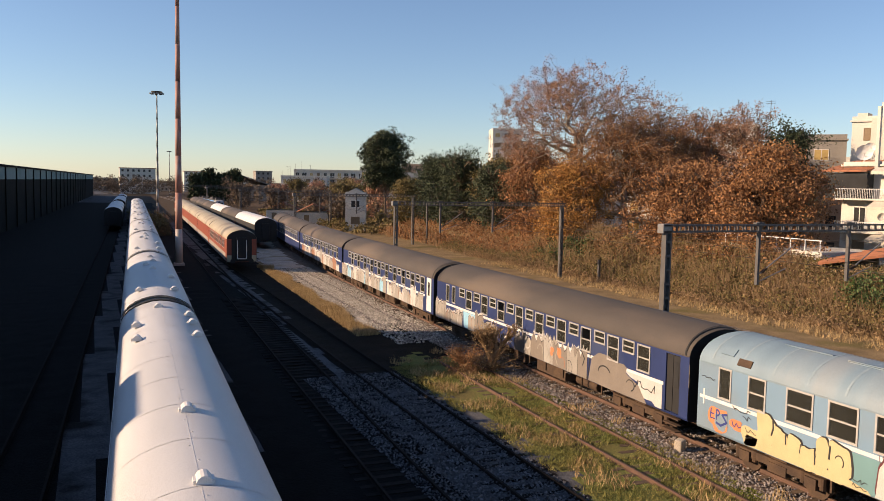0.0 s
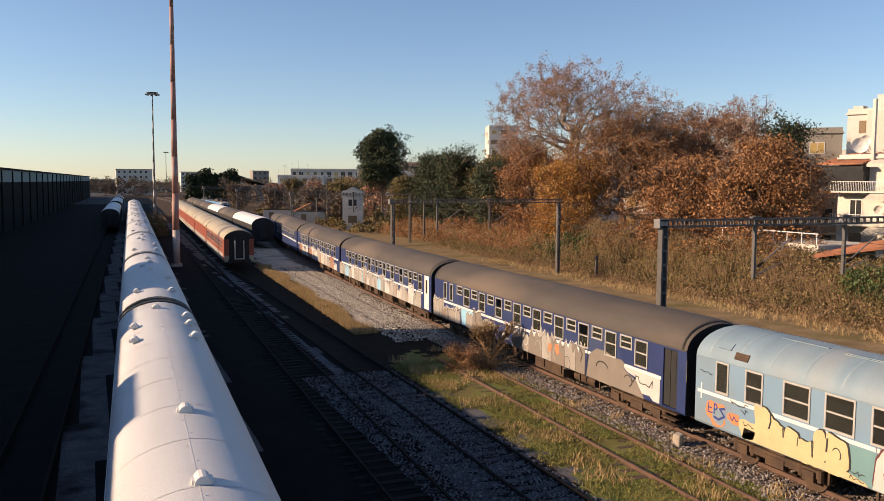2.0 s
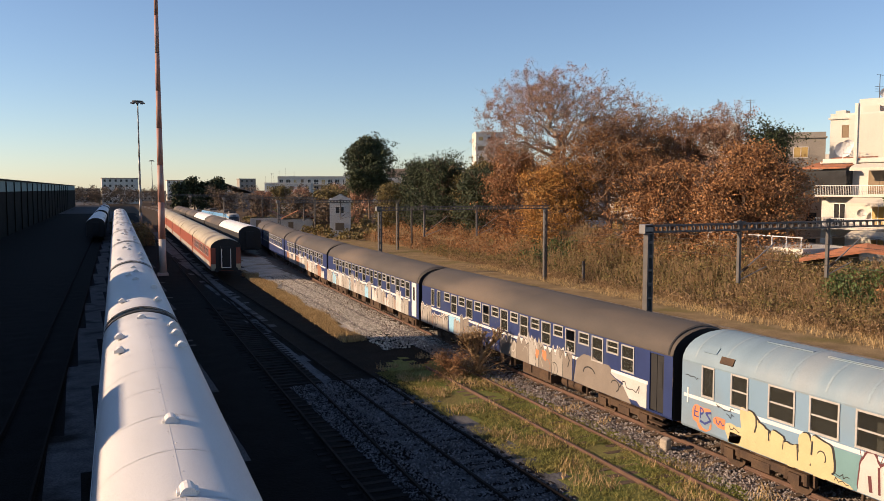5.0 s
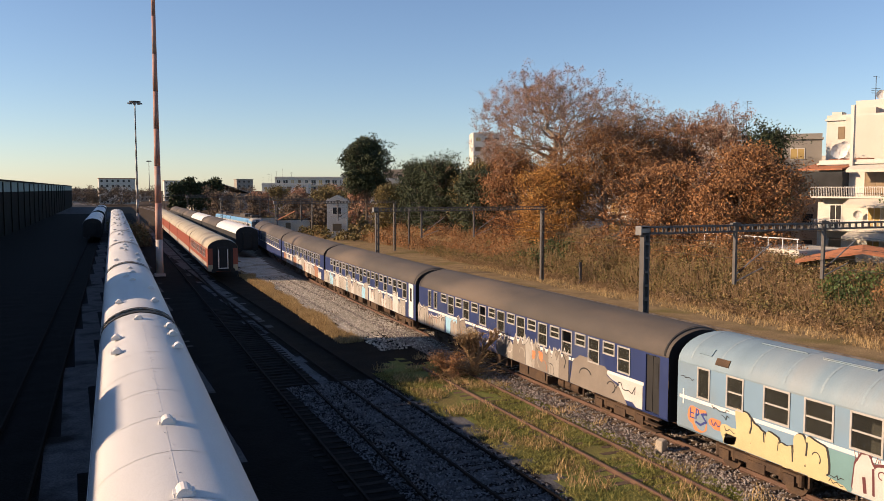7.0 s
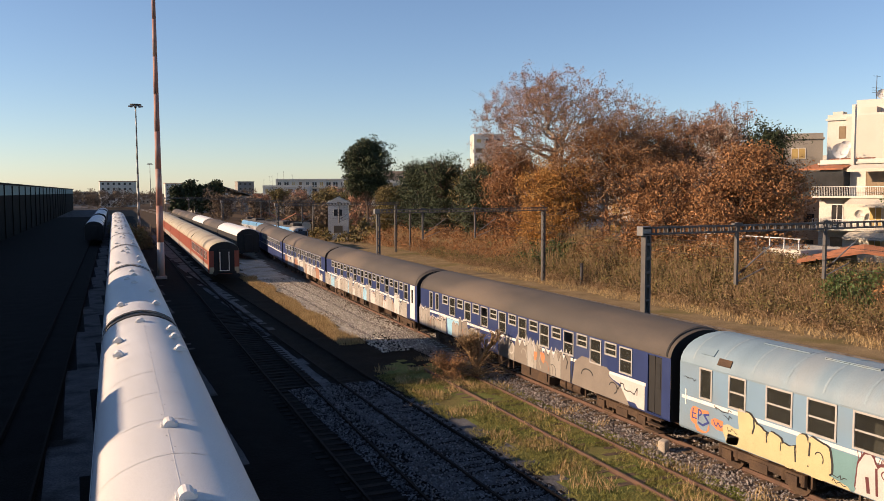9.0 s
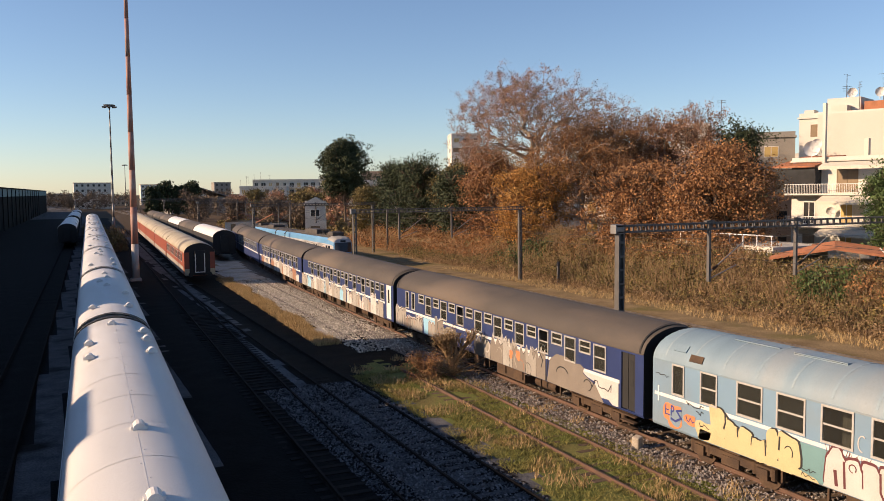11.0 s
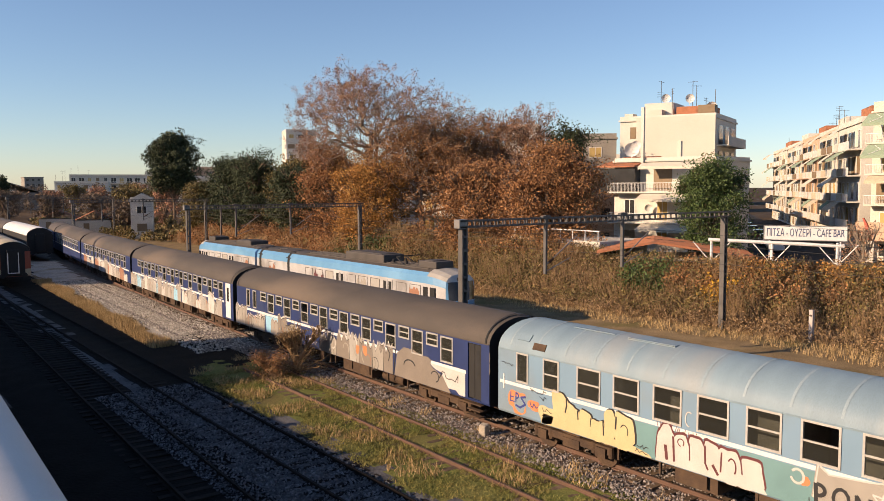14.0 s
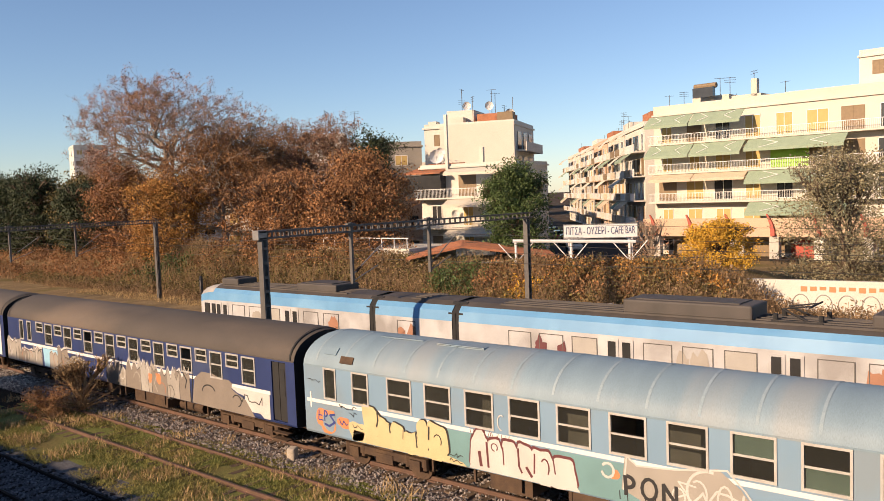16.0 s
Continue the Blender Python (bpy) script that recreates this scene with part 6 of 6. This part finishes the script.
for k, (x, y, w, fl, wl) in enumerate(((66, 40, 12, 3, "pink_wall"), (84, 56, 16, 4, "cream_wall"), (104, 72, 20, 4, "plaster"), (190, 118, 40, 5, "plaster"), (300, 190, 60, 6, "cream_wall"))):
    block("apartment_block", x, y, 0.6, 36, w, 12, fl, 3.05, "apartment block down the side street", wl, True, 30 + k)
road = raw("road", [(50, 22, 1.25), (56, 13.5, 1.25), (190, 110.5, 1.25), (184, 119, 1.25)], [(0, 1, 2, 3)], "asphalt")
tagged(road, "grey asphalt side street between the flats", "road", kind="structure")
for k in range(6):
    cx, cy = 66 + 9 * k, 28.6 + 6.5 * k
    car = thing("parked_car", pose(cx, cy, 1.25, 0, 0, 36), "small parked car on the side street", "car", "parked cars")
    part("body", boxed(-2.0, 2.0, -0.8, 0.8, 0.3, 0.85, bevel=0.12), ("white_paint", "steel", "red", "galv", "black", "white_paint")[k], car)
    part("cabin", boxed(-1.1, 1.2, -0.7, 0.7, 0.85, 1.42, bevel=0.18), "window_dark", car)
    for a in (-1.25, 1.25):
        for b_ in (-0.8, 0.8):
            bm = bmesh.new()
            beam(bm, (a, b_ - 0.08, 0.3), (a, b_ + 0.08, 0.3), 0.3, n=12)
            part("wheel", bm, "black", car)
# blocks behind the trees further along the line
for k, (x, y, w, fl, wl) in enumerate(((95, 205, 9, 8, "plaster"), (82, 196, 22, 4, "plaster"), (60, 190, 12, 4, "pink_wall"), (58, 215, 14, 3, "plaster"), (70, 260, 24, 4, "cream_wall"), (50, 300, 18, 3, "plaster"), (62, 330, 30, 4, "cream_wall"), (45, 150, 10, 3, "plaster"), (78, 150, 16, 4, "cream_wall"), (65, 118, 16, 3, "plaster"))):
    block("apartment_block", x, y, 1.5, -20, w, 11, fl, 3.0, "pale apartment block beyond the trees", wl, fl < 6, 40 + k)
    rooftop(x + 4, y, 1.5 + 3.0 * fl + 0.4, 60 + k, 3)

# low buildings by the line
lodge = block("station_lodge", 24.0, 122, 0.3, -20, 3.6, 5, 2, 3.0, "small white two-storey lodge beside the line", "plaster", False, 50)
bm = bmesh.new()
loft(bm, [(-0.3, 6.3), (1.8, 7.4), (3.9, 6.3), (3.9, 6.15), (-0.3, 6.15)], (-0.3, 5.3), closed=True, cap=True)
part("gable_roof", bm, "plaster", lodge)
for x, y, w, d in ((19.5, 140, 6, 7), (15.5, 152, 7, 7)):
    hut = thing("rail_hut", pose(x, y, 0, 0, 0, -15), "low plastered hut with a tiled roof", "hut", "huts")
    part("wall", boxed(0, w, 0, d, -0.2, 2.6), "cream_wall", hut)
    bm = bmesh.new()
    loft(bm, [(-0.4, 2.5), (w / 2, 4.2), (w + 0.4, 2.5)], (-0.4, d + 0.4))
    loft(bm, [(-0.4, 2.6), (w / 2, 4.3), (w + 0.4, 2.6)], (-0.4, d + 0.4))
    part("roof", bm, "tile", hut)
    part("door", boxed(1.2, 2.2, -0.05, -0.01, 0, 2.1), "shutter", hut)

# tiled roof and terrace on the cutting edge
low = thing("tiled_shelter", pose(31.4, 22.6, 2.4, 0, 0, -52), "low shelter with a broad red tiled roof", "shelter")
bm = bmesh.new()
loft(bm, [(-0.6, 1.2), (3.6, 2.0), (6.8, 1.55), (10.9, 0.9), (10.9, 0.78), (6.8, 1.43), (3.6, 1.88), (-0.6, 1.08)], (-3, 5), closed=True, cap=True)
part("roof", bm, "tile", low)
part("wall", boxed(0.2, 10, -2.6, 4.6, -0.8, 0.72), "cream_wall", low)
for k in range(34):
    y = -2.95 + 0.235 * k
    bm = bmesh.new()
    for (a, b), (c, d) in (((-0.6, 1.22), (3.6, 2.02)), ((3.6, 2.02), (6.8, 1.57)), ((6.8, 1.57), (10.9, 0.92))):
        beam(bm, (a, y, b), (c, y, d), 0.055, n=5)
    part("roof_tile", bm, "tile", low)
terrace = thing("terrace", pose(31.2, 23.2, 0), "pale concrete terrace with a thin white rail above the cutting", "terrace")
part("slab", boxed(0, 6, 0, 10.5, 1.5, 4.15, bevel=0.04), "cream_wall", terrace)
for k in range(8):
    part("rail_post", boxed(0.05, 0.11, 0.2 + 1.4 * k, 0.26 + 1.4 * k, 4.15, 4.95), "white_paint", terrace)
part("top_rail", boxed(0.04, 0.12, 0.1, 10.2, 4.95, 5.02), "white_paint", terrace)

# pipe frame and sign
SX, SY = 33.2, 12.8
rail_frame = thing("pipe_barrier", pose(29.84, 11.9, 3.2, 0, 0, -60.5), "white painted pipe barrier on the cutting edge", "barrier")
bm = bmesh.new()
beam(bm, (-0.3, 0, 1.75), (8.0, 0, 1.5), 0.12, n=8)
part("top_pipe", bm, "white_paint", rail_frame)
for x in (-0.1, 3.7, 7.6):
    bm = bmesh.new()
    beam(bm, (x, 0, -0.9), (x, 0, 1.7), 0.09, n=8)
    beam(bm, (x, 0, 0.2), (x + 1.2, 0.0, 1.6), 0.04, n=6)
    beam(bm, (x, 0, 0.2), (x - 1.2, 0.0, 1.6), 0.04, n=6)
    part("upright", bm, "white_paint", rail_frame)

sign = thing("cafe_sign", pose(32.4, 9.75, 4.93, 0, 0, -62), "white cafe sign board with dark blue lettering", "sign")
SW, SHT = 5.1, 1.0
part("board", boxed(0, SW, 0, 0.08, 0, SHT), "white_paint", sign)
bm = bmesh.new()
for a in ((0, SW, 0, 0.05), (0, SW, SHT - 0.05, SHT), (0, 0.05, 0.05, SHT - 0.05), (SW - 0.05, SW, 0.05, SHT - 0.05)):
    box(bm, a[0], a[1], -0.02, 0.0, a[2], a[3])
part("frame", bm, "galv", sign)
font = bpy.data.curves.new("lettering", "FONT")
font.body = "\u03a0\u0399\u03a4\u03a3\u0391 - \u039f\u03a5\u0396\u0395\u03a1\u0399 - CAFE BAR"
font.size, font.extrude, font.align_x, font.align_y = 0.62, 0.006, "CENTER", "CENTER"
tmp = new("lettering", font)
me = bpy.data.meshes.new_from_object(tmp.evaluated_get(bpy.context.evaluated_depsgraph_get()))
bpy.data.objects.remove(tmp)
xs_ = [v.co.x for v in me.vertices]
scale_x = (SW - 0.4) / max(0.1, max(xs_) - min(xs_))
me.transform(Matrix.Diagonal((scale_x, 1.15, 1, 1)))
me.materials.append(M["sign_blue"])
text = new("lettering", me)
text.parent = sign
text.matrix_basis = pose(SW / 2, -0.012, SHT / 2, 90, 0, 0)
bm = bmesh.new()
for x in (0.4, SW - 0.4):
    beam(bm, (x, 0.05, -2.3), (x, 0.05, 0.05), 0.05)
part("leg", bm, "white_paint", sign)

# painted wall at the end of the cutting
wall = thing("painted_wall", pose(31.6, -3.2, 0, 0, 0, -85), "white boundary wall with sprayed writing", "wall")
part("wall_face", boxed(0, 24, 0, 0.3, -0.2, 2.7), "plaster", wall)
bm = bmesh.new()
for k in range(9):
    x = 3 + k * 1.2
    for q in range(14):
        a, b = q * 2 * math.pi / 14, (q + 1) * 2 * math.pi / 14
        beam(bm, (x + 0.45 * math.cos(a), -0.012, 1.3 + 0.6 * math.sin(a)), (x + 0.45 * math.cos(b), -0.012, 1.3 + 0.6 * math.sin(b)), 0.03, n=4)
part("sprayed_rings", bm, "paint_grey", wall)
bm = bmesh.new()
for k in range(12):
    box(bm, 3 + k * 0.5, 3.35 + k * 0.5, -0.012, 0, 2.05 + 0.05 * (k % 3), 2.35)
part("sprayed_bars", bm, "paint_orange", wall)

# ---- long shed on the left and far skyline ----
shed = thing("workshop_shed", pose(-36, 0, 0, 0, 0, -math.degrees(math.atan(0.042))), "long dark railway workshop with teal upper windows", "shed")
# The near stretch is unseen, run on to shade the yard.
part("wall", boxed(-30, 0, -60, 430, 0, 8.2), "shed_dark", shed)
part("cladding", boxed(-30, 0.05, -60, 430, 8.2, 10.2), "teal", shed)
bm = bmesh.new()
box(bm, -30.2, 0.5, -60, 430, 10.2, 10.5)
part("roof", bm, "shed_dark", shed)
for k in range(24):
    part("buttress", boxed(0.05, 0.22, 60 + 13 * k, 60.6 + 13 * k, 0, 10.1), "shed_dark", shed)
# Unseen block on the shed, added to cast the shadow patch by the coaches.
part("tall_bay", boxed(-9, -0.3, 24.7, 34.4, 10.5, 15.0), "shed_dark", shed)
# Unseen boxes on the near roof, added to throw bands of shade.
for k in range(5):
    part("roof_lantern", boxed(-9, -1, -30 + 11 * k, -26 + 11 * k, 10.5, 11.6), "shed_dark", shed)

rng = random.Random(77)
for k in range(26):
    x = -160 + 17 * k + rng.uniform(-5, 5)
    y = 480 + rng.uniform(0, 160)
    fl = rng.choice((2, 3, 4, 5))
    w = rng.uniform(10, 22)
    t = thing("far_building", pose(x, y, 0), "pale building on the far skyline", "building", "far buildings")
    part("wall", boxed(0, w, 0, 10, -1, fl * 3), ("plaster", "cream_wall", "grey_wall")[k % 3], t)
    bm = bmesh.new()
    box(bm, -0.3, w + 0.3, -0.3, 10.3, fl * 3, fl * 3 + 0.3)
    part("roof", bm, "tile" if k % 3 == 0 else "grey_wall", t)
    for f in range(fl):
        for q in range(int(w / 3)):
            part("window", boxed(1 + 3 * q, 2.2 + 3 * q, -0.05, 0.02, f * 3 + 1, f * 3 + 2.3), "window_dark", t)
hall = thing("gabled_hall", pose(28, 330, 0), "grey gabled railway hall", "hall")
part("wall", boxed(0, 24, 0, 40, 0, 7), "grey_wall", hall)
bm = bmesh.new()
loft(bm, [(-0.5, 7), (12, 11), (24.5, 7), (24.5, 6.7), (12, 10.7), (-0.5, 6.7)], (-1, 41), closed=True, cap=True)
part("roof", bm, "galv", hall)
woods = thing("far_woods", pose(0, 0, 0), "belt of bare winter woodland along the skyline", "woods", kind="stuff")
rg = np.random.default_rng(5)
cs, rr = [], []
for k in range(420):
    x = rg.uniform(-200, 190)
    y = 250 + rg.uniform(0, 190) + (60 if x < 20 else 0)
    if -45 < x < 26:
        y = rg.uniform(445, 480)
    cs.append((x, y, rg.uniform(1, 8.5)))
    rr.append(rg.uniform(2.0, 4.0))
leaf_cloud("crowns", cs, rr, 70000, 0.36, "far_wood", woods, 0.9, 8)
for k in range(6):
    tree("cypress", 17 + 3.2 * k, 300, 11 + (k % 3), 1.8, "dark cypress on the skyline", "leaf_dark", 1500, 0.5, "bark", 0.25, 0.1, 4, 80 + k, 1.2, 0.25)


# ---- what moves ----
NOSE = [(0.0, 202), (3.5, 173), (7.0, 129), (9.0, 99), (11.5, 61.5), (12.5, 45.2), (13.0, 36.2), (13.5, 27.4), (14.0, 18.5), (14.5, 9.6), (15.0, 0.9), (15.5, -8.0), (16.0, -16.9)]


def motions():
    walk(railcar, [(t, pose(12.8, y - 0.5, 0)) for t, y in NOSE])


motions()
